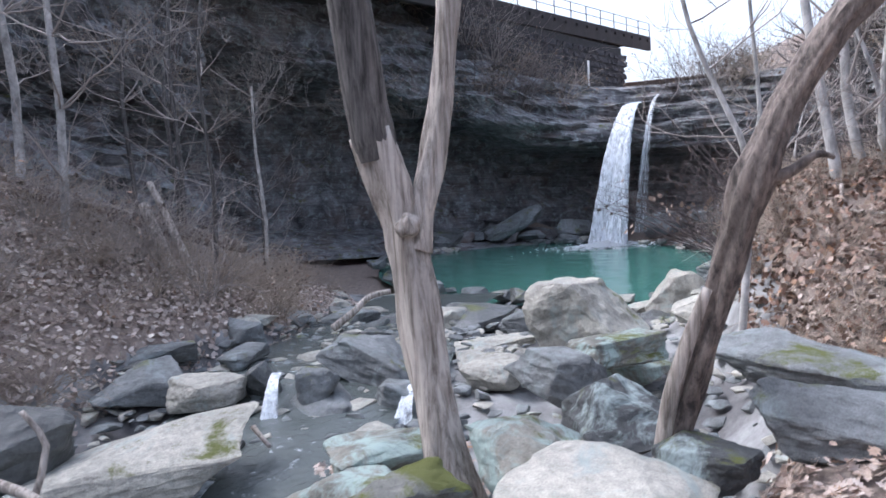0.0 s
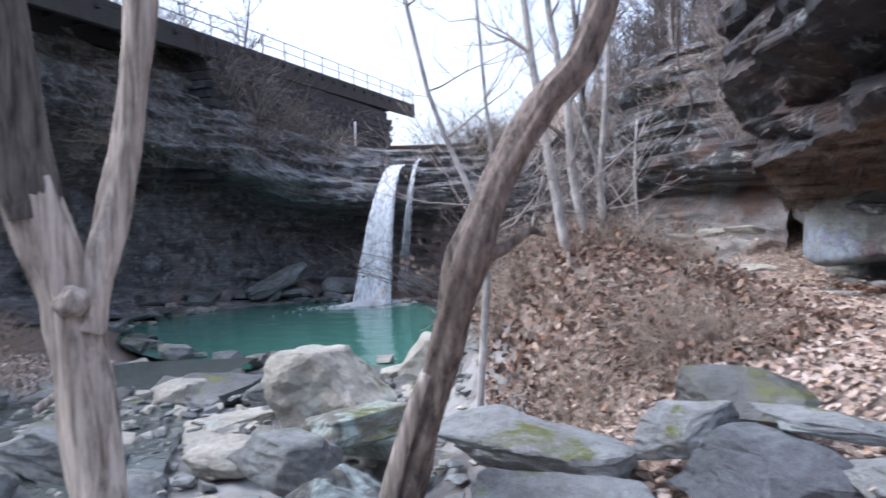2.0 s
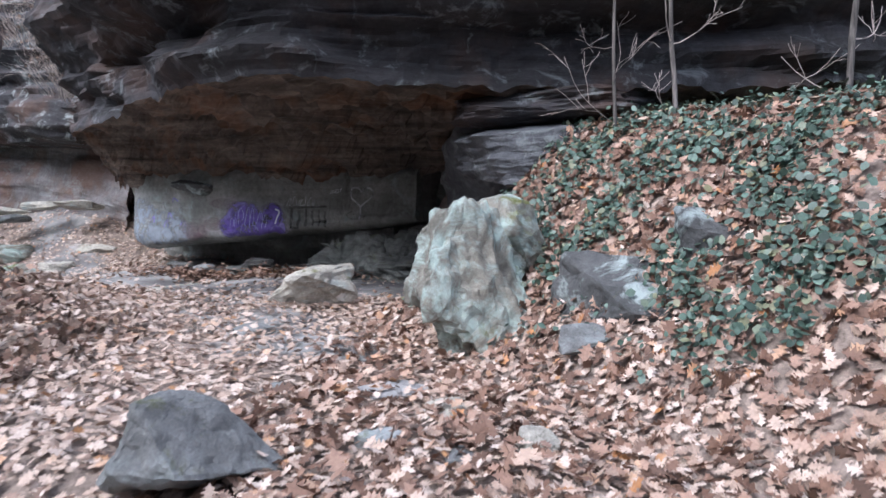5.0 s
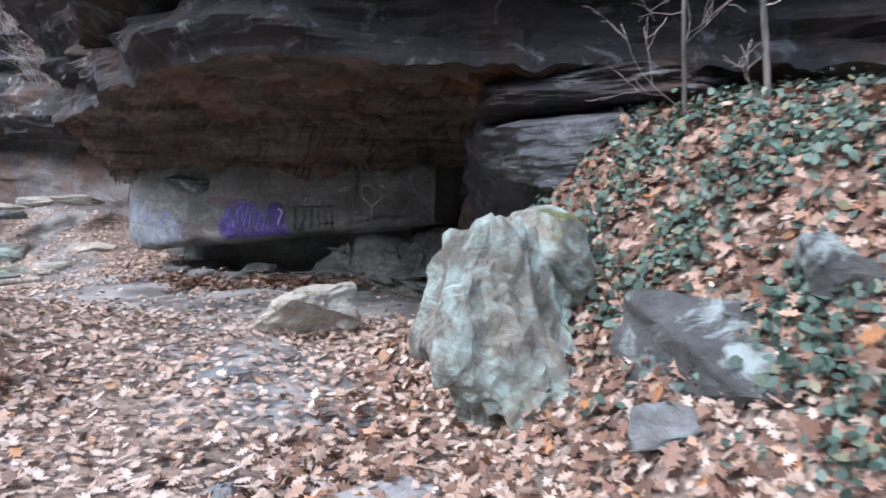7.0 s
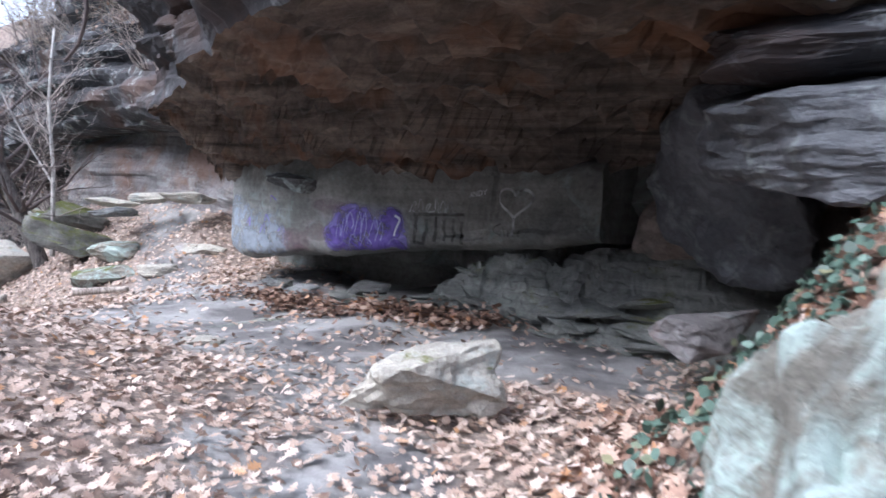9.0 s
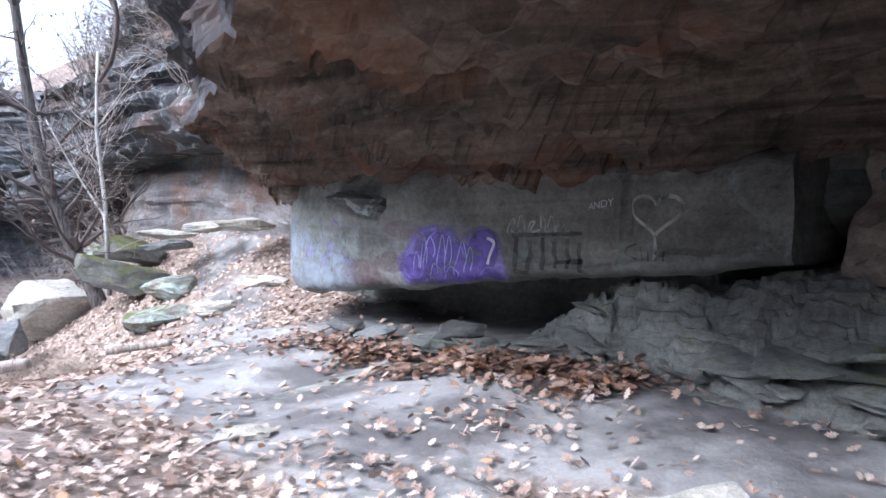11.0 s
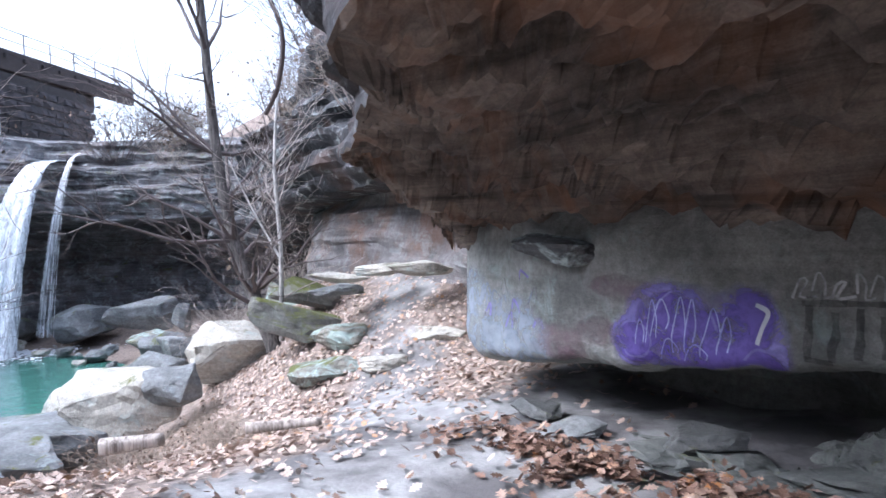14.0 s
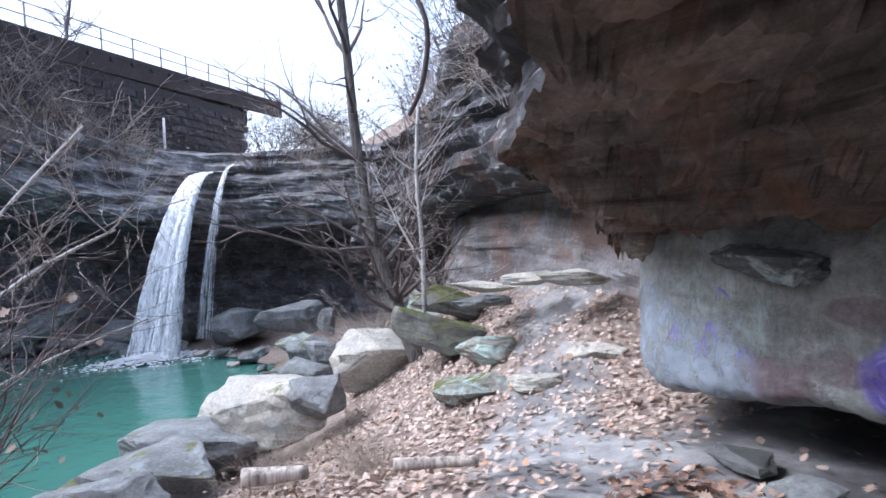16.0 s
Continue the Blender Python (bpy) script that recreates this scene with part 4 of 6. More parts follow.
# foreground boulders by the trail
for nm, x, y, z, s, m, sd, rz, rx, ry, lb in [
    ("boulder", -1.38, 1.76, 0.2, (0.38, 0.3, 0.3), M_GREY, 81, 20, 0, 20, "pointed pale boulder beside the leafy trail"),
    ("boulder", -1.2, 1.02, 0.07, (0.44, 0.36, 0.14), M_GREY, 82, 40, 6, 0, "flat grey boulder with moss beside the trail"),
    ("boulder", -1.74, 0.62, 0.22, (0.36, 0.2, 0.075), M_GREY, 83, 40, -5, 4, "thin grey slab propped on other rocks"),
    ("boulder", -2.3, 0.2, 0.12, (0.34, 0.26, 0.16), M_GREY, 84, 60, 8, -6, "mossy wedge-shaped boulder beside the trail"),
    ("boulder", -2.42, 0.88, 0.14, (0.42, 0.3, 0.24), M_WET, 85, 35, 14, 0, "dark slab jutting from the leafy bank"),
    ("boulder", -2.95, -0.45, -0.05, (0.62, 0.4, 0.2), M_GREY, 86, 50, 12, -4, "large smooth blue-grey boulder"),
    ("boulder", -2.2, -0.75, -0.08, (0.45, 0.36, 0.22), M_GREY, 87, 20, 0, 8, "blue-grey boulder with flaked edges"),
    ("boulder", -1.82, 0.2, 0.02, (0.5, 0.34, 0.2), M_HANG, 88, 50, 10, 6, "dark lichened boulder beside the trail"),
    ("boulder", -1.25, 0.5, 0.08, (0.3, 0.22, 0.1), M_GREY, 98, 10, 0, 6, "low blue-grey stone at the trail's edge"),
    ("boulder", -2.2, -2.05, -0.26, (0.55, 0.6, 0.2), M_PALE, 89, 70, 0, 5, "broad pale sandstone slab underfoot"),
    ("boulder", -3.05, -2.2, -0.32, (0.36, 0.34, 0.32), M_LICHEN, 90, 30, 8, 10, "blue-green lichened boulder below the dead tree"),
    ("boulder", -2.92, -3.0, -0.42, (0.26, 0.42, 0.22), M_MOSSY, 99, 10, 0, 6, "moss-topped rock at the foot of the dead tree"),
    ("boulder", -2.45, -1.42, -0.18, (0.26, 0.2, 0.16), M_DARKLICHEN, 92, 40, 0, 6, "dark rock at the foot of the leaning tree"),
    ("boulder", -3.45, -1.4, -0.26, (0.46, 0.42, 0.26), M_DARKLICHEN, 91, 10, 0, -8, "dark lichened boulder at the foot of the leaning tree"),
    ("boulder", -3.75, -3.2, -0.75, (0.65, 0.5, 0.28), M_LICHEN, 97, 30, 0, 0, "mossy boulder strewn with leaves"),
    ("boulder", -5.2, -1.0, -0.55, (0.55, 0.4, 0.35), M_GREY, 93, 30, 0, 10, "grey boulder with a leafy hollow"),
    ("boulder", -5.9, -0.3, -0.55, (0.5, 0.5, 0.25), M_LICHEN, 94, 20, 5, 0, "pale green boulder by the stream"),
    ("boulder", -7.4, 0.2, -0.6, (0.7, 0.6, 0.75), M_PALE, 95, 40, 0, 0, "tall rounded pale boulder beside the leaning tree"),
]:
    rock(nm, (x, y, z + (0.1 if y > -1 and x > -3 else 0.0)), tuple(q * c for q, c in zip(s, (1.12, 1.12, 0.95))), m, sd, rz, rx, ry, label=lb, cuts=4, rough=0.06, group="boulders by the trail")
for x, y, s, rz, m in [(-0.75, 2.3, (0.15, 0.12, 0.07), 20, M_GREY), (-0.35, 2.2, (0.13, 0.1, 0.05), 50, M_GREY), (0.0, 2.45, (0.14, 0.12, 0.09), 80, M_PALE), (-0.75, 1.3, (0.3, 0.13, 0.05), -40, M_GREY), (0.55, 1.3, (0.25, 0.2, 0.1), 10, M_LICHEN), (-0.9, 3.2, (0.25, 0.18, 0.05), 60, M_FLOORROCK), (-1.6, 3.0, (0.1, 0.22, 0.05), 20, M_GREY), (-2.5, 4.6, (0.22, 0.1, 0.06), 50, M_GREY), (-0.5, 2.9, (0.2, 0.2, 0.05), 0, M_PALE), (-1.3, 4.0, (0.12, 0.2, 0.04), 10, M_GREY), (-5.0, 7.0, (0.2, 0.12, 0.03), 30, M_PALE), (-1.2, 0.9, (0.2, 0.15, 0.06), 30, M_GREY)]:
    ground_rock(x, y, s, m, 110 + int(abs(x * 10)) % 5, rz, name="flat_stone", up=0.3, label="flat grey stone set in the leafy trail", group="trail stones", cuts=2)


# ---- water ----
def pool():
    verts, faces = [(POOL_C[0], POOL_C[1], POOL_Z)], []
    rings, seg = 30, 96
    for r in range(1, rings + 1):
        for k in range(seg):
            a = 2 * math.pi * k / seg
            q = r / rings * 1.12
            x, y = POOL_C[0] + POOL_R[0] * q * math.cos(a), POOL_C[1] + POOL_R[1] * q * math.sin(a)
            d = math.hypot(x + 30.8, y - 11.9)
            verts.append((x, y, POOL_Z + 0.02 * noise.noise((x * 1.5, y * 1.5, 0)) + 0.03 * math.sin(d * 4) * math.exp(-d * 0.4)))
    for k in range(seg):
        faces.append((0, 1 + k, 1 + (k + 1) % seg))
    for r in range(rings - 1):
        for k in range(seg):
            a, b = 1 + r * seg, 1 + (r + 1) * seg
            faces.append((a + k, b + k, b + (k + 1) % seg, a + (k + 1) % seg))
    tagged(obj("water", verts, faces, M_POOL), "still teal-green water of the plunge pool", "pool", kind="structure")


def stream():
    verts, faces = [], []
    pts = along([(-17.5, 0.5), (-14, -1.2), (-10.5, -2.4), (-8, -3.2), (-6.3, -3.9), (-5.2, -4.9), (-3, -6.4), (2, -8.5), (8, -10.5)], 0.18)
    for i, (x, y) in enumerate(pts):
        z = interp(BED, x) + 0.1
        a, b = pts[max(0, i - 1)], pts[min(len(pts) - 1, i + 1)]
        tx, ty = b[0] - a[0], b[1] - a[1]
        ln = math.hypot(tx, ty) or 1
        for j in range(15):
            s = (j / 14 - 0.5) * (3.2 if x < -7 else 2.6)
            px, py = x - ty / ln * s, y + tx / ln * s
            verts.append((px, py, z + 0.03 * fbm(px * 3, py * 3)))
    faces = [(i * 15 + j, i * 15 + j + 1, i * 15 + j + 16, i * 15 + j + 15) for i in range(len(pts) - 1) for j in range(14)]
    tagged(obj("water", verts, faces, M_STREAM), "shallow clear stream running among grey rocks", "stream", kind="structure")


def ribbon_fall(name, parent, top, foot, w0, w1, n, seed, spread=0.25, material=None, wild=0.04):
    """Falling water as many torn ribbons on a parabola from top to foot."""
    rnd = random.Random(seed)
    verts, faces = [], []
    top, foot = Vector(top), Vector(foot)
    out = Vector((foot.x - top.x, foot.y - top.y, 0))
    side = Vector((-out.y, out.x, 0)).normalized() if out.length > 0 else Vector((0, 1, 0))
    for k in range(n):
        s = rnd.uniform(-0.5, 0.5)
        t0, t1 = (0.0, 1.0) if k < n * 0.5 else sorted((rnd.random(), rnd.random()))
        if t1 - t0 < 0.15:
            t1 = min(1, t0 + 0.25)
        wd = rnd.uniform(0.02, 0.09) * w0 / 1.3
        dep = rnd.uniform(-spread, spread)
        m = 36
        base = len(verts)
        for i in range(m + 1):
            t = t0 + (t1 - t0) * i / m
            h = math.sqrt(t)
            c = top + out * h * (1 + dep * 0.3) + Vector((0, 0, (foot.z - top.z) * t))
            c += side * (s * (w0 + (w1 - w0) * t) + wild * w0 * noise.noise((k * 3.1, t * 9, seed)))
            c += Vector((noise.noise((k, t * 14, 1)), noise.noise((k, t * 14, 5)), 0)) * (0.07 * w0 * t)
            ww = wd * (0.5 + 0.9 * abs(noise.noise((k * 1.7, t * 12, 9)))) * (1 if k < n * 0.5 else math.sin(math.pi * min(1, max(0.02, i / m))))
            verts += [c - side * ww, c + side * ww]
        faces += [(base + 2 * i, base + 2 * i + 1, base + 2 * i + 3, base + 2 * i + 2) for i in range(m)]
    return tagged(obj(name, verts, faces, material or M_FALL, parent), kind="stuff")


def waterfall():
    root = empty("waterfall", (-31.0, 12.0, POOL_Z))
    tagged(root, "white waterfall pouring off the ledge with a thin side stream", "waterfall")
    root.matrix_basis = Matrix.Identity(4)
    ribbon_fall("main_stream", root, (-33.6, 15.1, 4.95), (-30.9, 11.9, POOL_Z), 0.8, 1.9, 420, 1, 0.3)
    ribbon_fall("side_stream", root, (-32.6, 15.9, 5.2), (-31.3, 13.9, -1.9), 0.16, 0.6, 60, 2)
    ribbon_fall("lip_stream", root, (-36.4, 16.4, 5.12), (-33.5, 15.0, 4.93), 2.2, 1.3, 40, 3, 0.02)
    rnd = random.Random(3)
    verts, faces = [], []
    for k in range(1800):
        a, r = rnd.uniform(0, 6.283), abs(rnd.gauss(0, 1.0))
        x, y = -30.8 + r * 0.9 * math.cos(a), 11.9 + r * 1.7 * math.sin(a)
        s = rnd.uniform(0.02, 0.1) / (1 + 0.5 * r)
        z = POOL_Z + 0.03 + max(0, 0.3 - 0.25 * r) * rnd.random()
        b = len(verts)
        verts += [(x + s * 1.6 * math.cos(q * 1.047), y + s * 1.6 * math.sin(q * 1.047), z) for q in range(6)] + [(x, y, z + s * 0.5)]
        faces += [(b + q, b + (q + 1) % 6, b + 6) for q in range(6)]
    obj("foam", verts, faces, M_FOAM, root, "white churned foam on the pool")
    c = empty("cascade")
    tagged(c, "small white cascade between boulders in the stream", "cascade")
    ribbon_fall("cascade_water", c, (-7.25, -3.75, -0.72), (-6.65, -3.85, -1.12), 0.1, 0.2, 160, 5, 0.2, M_FALL, 0.05)
    ribbon_fall("cascade_water", c, (-6.6, -2.3, -0.85), (-6.1, -2.5, -1.1), 0.1, 0.2, 160, 6, 0.2, M_FALL, 0.05)
    ribbon_fall("cascade_water", c, (-5.35, -4.3, -1.1), (-4.8, -4.6, -1.4), 0.1, 0.2, 160, 7, 0.2, M_FALL, 0.05)
    ribbon_fall("cascade_water", c, (-10.8, 0.2, -1.15), (-10.2, 0.1, -1.35), 0.1, 0.2, 160, 8, 0.2, M_FALL, 0.05)


pool()
stream()
waterfall()

# ---- rocks of the stream and the shore ----
for nm, x, y, z, s, m, sd, rz, rx, ry, lb in [
    ("boulder", -5.5, -4.9, -0.98, (1.25, 0.62, 0.3), M_PALE, 201, 95, 8, -6, "long pale sandstone slab sloping into the stream"),
    ("boulder", -7.7, -5.35, -0.78, (0.45, 0.6, 0.3), M_GREY, 202, 10, 0, 0, "rounded grey boulder with green patches"),
    ("boulder", -7.2, -4.5, -0.86, (0.35, 0.47, 0.22), M_PALE, 203, 5, 0, 0, "pale boulder with a dark seam by the cascade"),
    ("boulder", -7.5, -3.95, -0.9, (0.28, 0.27, 0.27), M_WET, 204, 30, 0, 0, "wet brown boulder beside the small cascade"),
    ("boulder", -7.05, -3.35, -0.88, (0.32, 0.3, 0.28), M_GREY, 205, 40, 8, 0, "faceted grey boulder beside the small cascade"),
    ("boulder", -7.6, -2.6, -0.85, (0.85, 0.68, 0.36), M_GREY, 206, 20, 0, 12, "big smooth pale boulder in the stream"),
    ("boulder", -6.6, -2.3, -0.98, (0.5, 0.4, 0.22), M_GREY, 207, 60, 0, 6, "wet grey rock under the big boulder"),
    ("boulder", -8.8, -5.3, -0.72, (0.4, 0.55, 0.16), M_GREY, 208, 15, 0, 0, "flat grey rock on the stream bank"),
    ("boulder", -8.9, -4.2, -0.9, (0.4, 0.5, 0.18), M_GREY, 209, 45, 0, 0, "low grey rock in the stream"),
    ("boulder", -10.8, -0.35, -1.08, (0.6, 0.8, 0.36), M_WET, 210, 20, 0, 6, "dark-sided boulder in the stream"),
    ("boulder", -9.9, 0.65, -1.1, (0.6, 1.0, 0.32), M_GREY, 211, -8, 4, 0, "broad grey slab in the stream"),
    ("boulder", -10.2, 1.65, -1.1, (0.5, 0.55, 0.34), M_GREY, 212, 25, 0, 0, "grey boulder with a shaded side by the pool outlet"),
    ("boulder", -8.5, -0.75, -1.0, (0.4, 0.68, 0.1), M_PALE, 213, 0, 0, 0, "thin pale slab lying over the stream"),
    ("boulder", -6.95, -1.25, -0.95, (0.4, 0.42, 0.25), M_PALE, 214, 30, 0, 0, "rounded pale boulder in the stream"),
    ("boulder", -8.2, 0.2, -1.02, (0.3, 0.33, 0.15), M_GREY, 215, 60, 0, 0, "small grey stream rock"),
    ("boulder", -4.25, -2.85, -0.66, (0.4, 0.55, 0.2), M_LICHEN, 216, 10, 0, 0, "moss-covered rock under the dead tree"),
    ("boulder", -12.6, -2.4, -1.25, (0.6, 0.7, 0.26), M_GREY, 217, 15, 0, 0, "grey boulder far down the stream"),
    ("boulder", -5.6, -6.1, -0.7, (0.6, 0.75, 0.42), M_WET, 218, 20, 0, 0, "dark mossy rock shelf at the stream edge"),
    ("boulder", -9.6, 2.85, -0.95, (0.6, 0.55, 0.6), M_PALE, 219, 30, 0, 0, "tall pale boulder at the foot of the leafy bank"),
    ("boulder", -6.4, 0.25, -0.85, (0.45, 0.5, 0.18), M_LICHEN, 220, 30, 0, 0, "pale green flat boulder in the stream bed"),
]:
    rock(nm, (x, y, z), s, m, sd, rz, rx, ry, label=lb + (" bed" if len(lb.split()) < 4 else ""), cuts=4, rough=0.05, group="stream boulders", bev=0.14)
for nm, x, y, z, s, m, sd, rz, rx, ry, lb in [
    ("boulder", -16.2, 12.9, -0.75, (1.2, 0.9, 0.72), M_PALE, 230, 35, 0, 0, "big pale boulder between the trail and the pool"),
    ("boulder", -19.2, 12.7, -1.45, (0.9, 0.6, 0.5), M_GREY, 231, 30, 0, 0, "grey boulder at the pool's edge"),
    ("boulder", -15.6, 10.3, -1.25, (1.35, 1.0, 0.7), M_PALE, 232, 50, 0, 5, "blocky pale rock stepping down to the pool"),
    ("boulder", -16.7, 9.2, -1.85, (1.5, 1.0, 0.5), M_GREY, 233, 60, 0, 0, "flat grey shore rock at the waterline"),
    ("boulder", -15.2, 8.3, -1.75, (1.3, 0.9, 0.5), M_GREY, 234, 20, 0, 0, "flat grey rock by the water"),
    ("boulder", -13.6, 7.2, -1.5, (1.1, 0.8, 0.45), M_GREY, 235, 70, 0, 0, "grey rock at the pool's near shore"),
    ("boulder", -14.7, 10.9, -0.85, (0.6, 0.5, 0.4), M_GREY, 236, 20, 0, 0, "weathered grey rock on the shore bank"),
    ("boulder", -17.6, 10.9, -1.7, (1.3, 0.9, 0.5), M_PALE, 237, 80, 0, 0, "pale flat rock above the green water"),
    ("boulder", -12.6, 13.0, 0.95, (0.6, 0.4, 0.14), M_PALE, 238, 30, 0, 0, "flat pale slab forming a natural step"),
    ("boulder", -11.9, 13.3, 1.08, (0.5, 0.36, 0.12), M_PALE, 239, 60, 0, 0, "pale slab forming the next natural step"),
    ("boulder", -10.9, 13.25, 1.12, (0.62, 0.34, 0.13), M_PALE, 240, 40, 0, 0, "pale slab at the top of the steps"),
    ("boulder", -12.0, 12.4, 0.78, (0.5, 0.35, 0.12), M_GREY, 241, 30, 0, 0, "broken slab on the sloping trail"),
    ("boulder", -13.6, 12.7, 0.2, (0.95, 0.6, 0.36), M_MOSSY, 259, 40, 0, 16, "yellow-green mossy rock sloping beside the stepping slabs"),
    ("boulder", -14.4, 13.6, 0.5, (0.8, 0.5, 0.3), M_MOSSY, 242, 30, 0, 14, "mossy yellow-green sloping rock beside the steps"),
    ("boulder", -16.6, 14.6, 0.0, (0.9, 0.6, 0.6), M_LICHEN, 243, 10, 0, 10, "lichened rock below the shelf"),
    ("boulder", -35.2, 8.7, -1.2, (0.9, 2.5, 0.5), M_GREY, 244, 0, 25, -6, "tilted grey slab fallen at the back of the pool"),
    ("boulder", -35.2, 12.0, -1.9, (0.9, 1.3, 0.8), M_GREY, 245, 10, 0, 0, "grey fallen block at the back of the pool"),
    ("boulder", -34.0, 13.8, -1.9, (0.8, 1.0, 0.6), M_WET, 246, 40, 0, 0, "wet boulder behind the waterfall"),
    ("boulder", -31.4, 15.4, -1.6, (1.2, 1.5, 0.8), M_GREY, 247, 20, 0, 0, "grey fallen block beside the side stream"),
    ("boulder", -29.8, 17.0, -1.2, (1.6, 0.9, 0.7), M_GREY, 248, 50, 20, 0, "tilted grey block in the recess"),
    ("boulder", -26.6, 15.6, -1.8, (0.9, 0.9, 0.45), M_LICHEN, 249, 30, 0, 0, "mossy low rock by the pool"),
    ("boulder", -27.0, 17.2, -1.2, (0.5, 0.4, 0.6), M_GREY, 250, 10, 0, 20, "upright split stone in the recess"),
    ("boulder", -24.3, 15.2, -1.7, (0.9, 0.6, 0.5), M_GREY, 251, 50, 0, 0, "grey rock on the pool's far bank"),
    ("boulder", -22.2, 14.6, -1.5, (0.8, 0.6, 0.5), M_GREY, 252, 10, 0, 0, "grey rock below the leaning tree"),
]:
    rock(nm, (x, y, z), s, m, sd, rz, rx, ry, label=lb, cuts=3, rough=0.06, group="shore boulders")
rnd = random.Random(31)
for k in range(16):
    sx = rnd.uniform(0.35, 0.9)
    rock("fallen_block", (-35.6 + rnd.uniform(-0.8, 0.8), 1.5 + 0.85 * k + rnd.uniform(-0.4, 0.4), -2.05 + rnd.uniform(-0.1, 0.35)), (sx, sx * rnd.uniform(0.8, 1.5), sx * rnd.uniform(0.35, 0.7)), (M_GREY, M_WET, M_STEPWALL)[k % 3], 262 + k % 6, rnd.uniform(0, 360), rnd.uniform(-16, 16), rnd.uniform(-16, 16), label="fallen sandstone block in the recess behind the pool", group="fallen blocks", cuts=2, box=0.9, bev=0.06)
for nm, x, y, top, sx, sy, m, sd, rz, lb in [
    ("boulder", -10.6, 12.2, 0.1, 0.45, 0.3, M_PALE, 255, 50, "pale stone slab forming a step of the trail"),
    ("boulder", -10.3, 13.0, 0.12, 0.45, 0.3, M_PALE, 256, 20, "flat pale slab at the top of the trail"),
    ("boulder", -11.4, 11.7, 0.28, 0.6, 0.45, M_LICHEN, 257, 40, "mossy rock beside the stepping slabs"),
    ("boulder", -12.2, 12.6, 0.32, 0.6, 0.45, M_LICHEN, 258, 10, "yellow-green mossy rock below the rock wall"),
]:
    g = ground_z(x, y, False) - 0.15
    hz = max(0.1, (top - g) / 2) if nm == "wall_rock" else (top + 0.15) / 2
    rock(nm, (x, y, g + hz), (sx, sy, hz), m, sd, rz, label=lb, cuts=3, rough=0.08, box=0.95, points=26, group="rocks by the steps")
rnd = random.Random(77)
count = 0
while count < 290:
    x = rnd.uniform(-22, -3.5)
    lo, hi = interp(MARGIN_L, x), interp(MARGIN_R, x)
    y = rnd.uniform(lo - 0.6, hi + 0.3)
    if pool_r(x, y) < 0.98:
        continue
    s = rnd.uniform(0.09, 0.26) * (1 + 0.035 * (-x - 4)) * rnd.choice((0.7, 1, 1, 1.5))
    ground_rock(x, y, (s, s * rnd.uniform(0.7, 1.4), s * rnd.uniform(0.3, 0.65)), rnd.choice((M_GREY, M_PALE, M_WET, M_PALE)), 300 + count % 14, rnd.uniform(0, 360), rnd.uniform(-12, 12), rnd.uniform(-12, 12), name="stream_stone", up=0.4, cuts=2, label="loose grey stone in the stream bed", group="stream stones")
    count += 1
for k in range(110):
    a = rnd.uniform(0, 6.283)
    q = rnd.uniform(0.98, 1.16)
    x, y = POOL_C[0] + POOL_R[0] * q * math.cos(a), POOL_C[1] + POOL_R[1] * q * math.sin(a)
    s = rnd.uniform(0.15, 0.5)
    rock("shore_stone", (x, y, POOL_Z + 0.05 + (q - 1) * 2), (s, s * rnd.uniform(0.7, 1.3), s * 0.5), rnd.choice((M_GREY, M_WET, M_PALE)), 300 + k % 14, rnd.uniform(0, 360), rnd.uniform(-10, 10), 0, label="grey stone along the pool's margin", group="shore stones", cuts=2)


def gravel():
    """Cobbles and shards too many to count, filling the stream bed."""
    rnd = random.Random(15)
    shapes = []
    for k in range(10):
        bm = hull_mesh(900 + k, 1.0, 12, 0, 0.0, 0.8, 0.12)
        bm.verts.ensure_lookup_table()
        shapes.append(([v.co.copy() for v in bm.verts], [[v.index for v in f.verts] for f in bm.faces]))
        bm.free()
    groups = {}
    for k in range(2600):
        x = rnd.uniform(-20, -3.2)
        lo, hi = interp(MARGIN_L, x), interp(MARGIN_R, x)
        y = rnd.uniform(lo - 0.3, hi + 0.5)
        if pool_r(x, y) < 1.0:
            continue
        q = rnd.choice((0, 0, 1))
        vs, fs = groups.setdefault(q, ([], []))
        sz = rnd.uniform(0.035, 0.12) * (1 + 0.03 * (-x - 3))
        m = pose(x, y, ground_z(x, y, False) + 0.06 + sz * 0.2, rnd.uniform(-20, 20), rnd.uniform(-20, 20), rnd.uniform(0, 360)) @ Matrix.Diagonal((sz, sz * rnd.uniform(0.6, 1.2), sz * rnd.uniform(0.3, 0.6), 1))
        b = len(vs)
        co, fa = rnd.choice(shapes)
        vs += [m @ c for c in co]
        fs += [[b + i for i in f] for f in fa]
    for q, (vs, fs) in sorted(groups.items()):
        tagged(obj("gravel", vs, fs, (M_GREY, M_PALE)[q], smooth=False), "grey cobbles and shards filling the stream bed", "gravel", kind="stuff")


gravel()

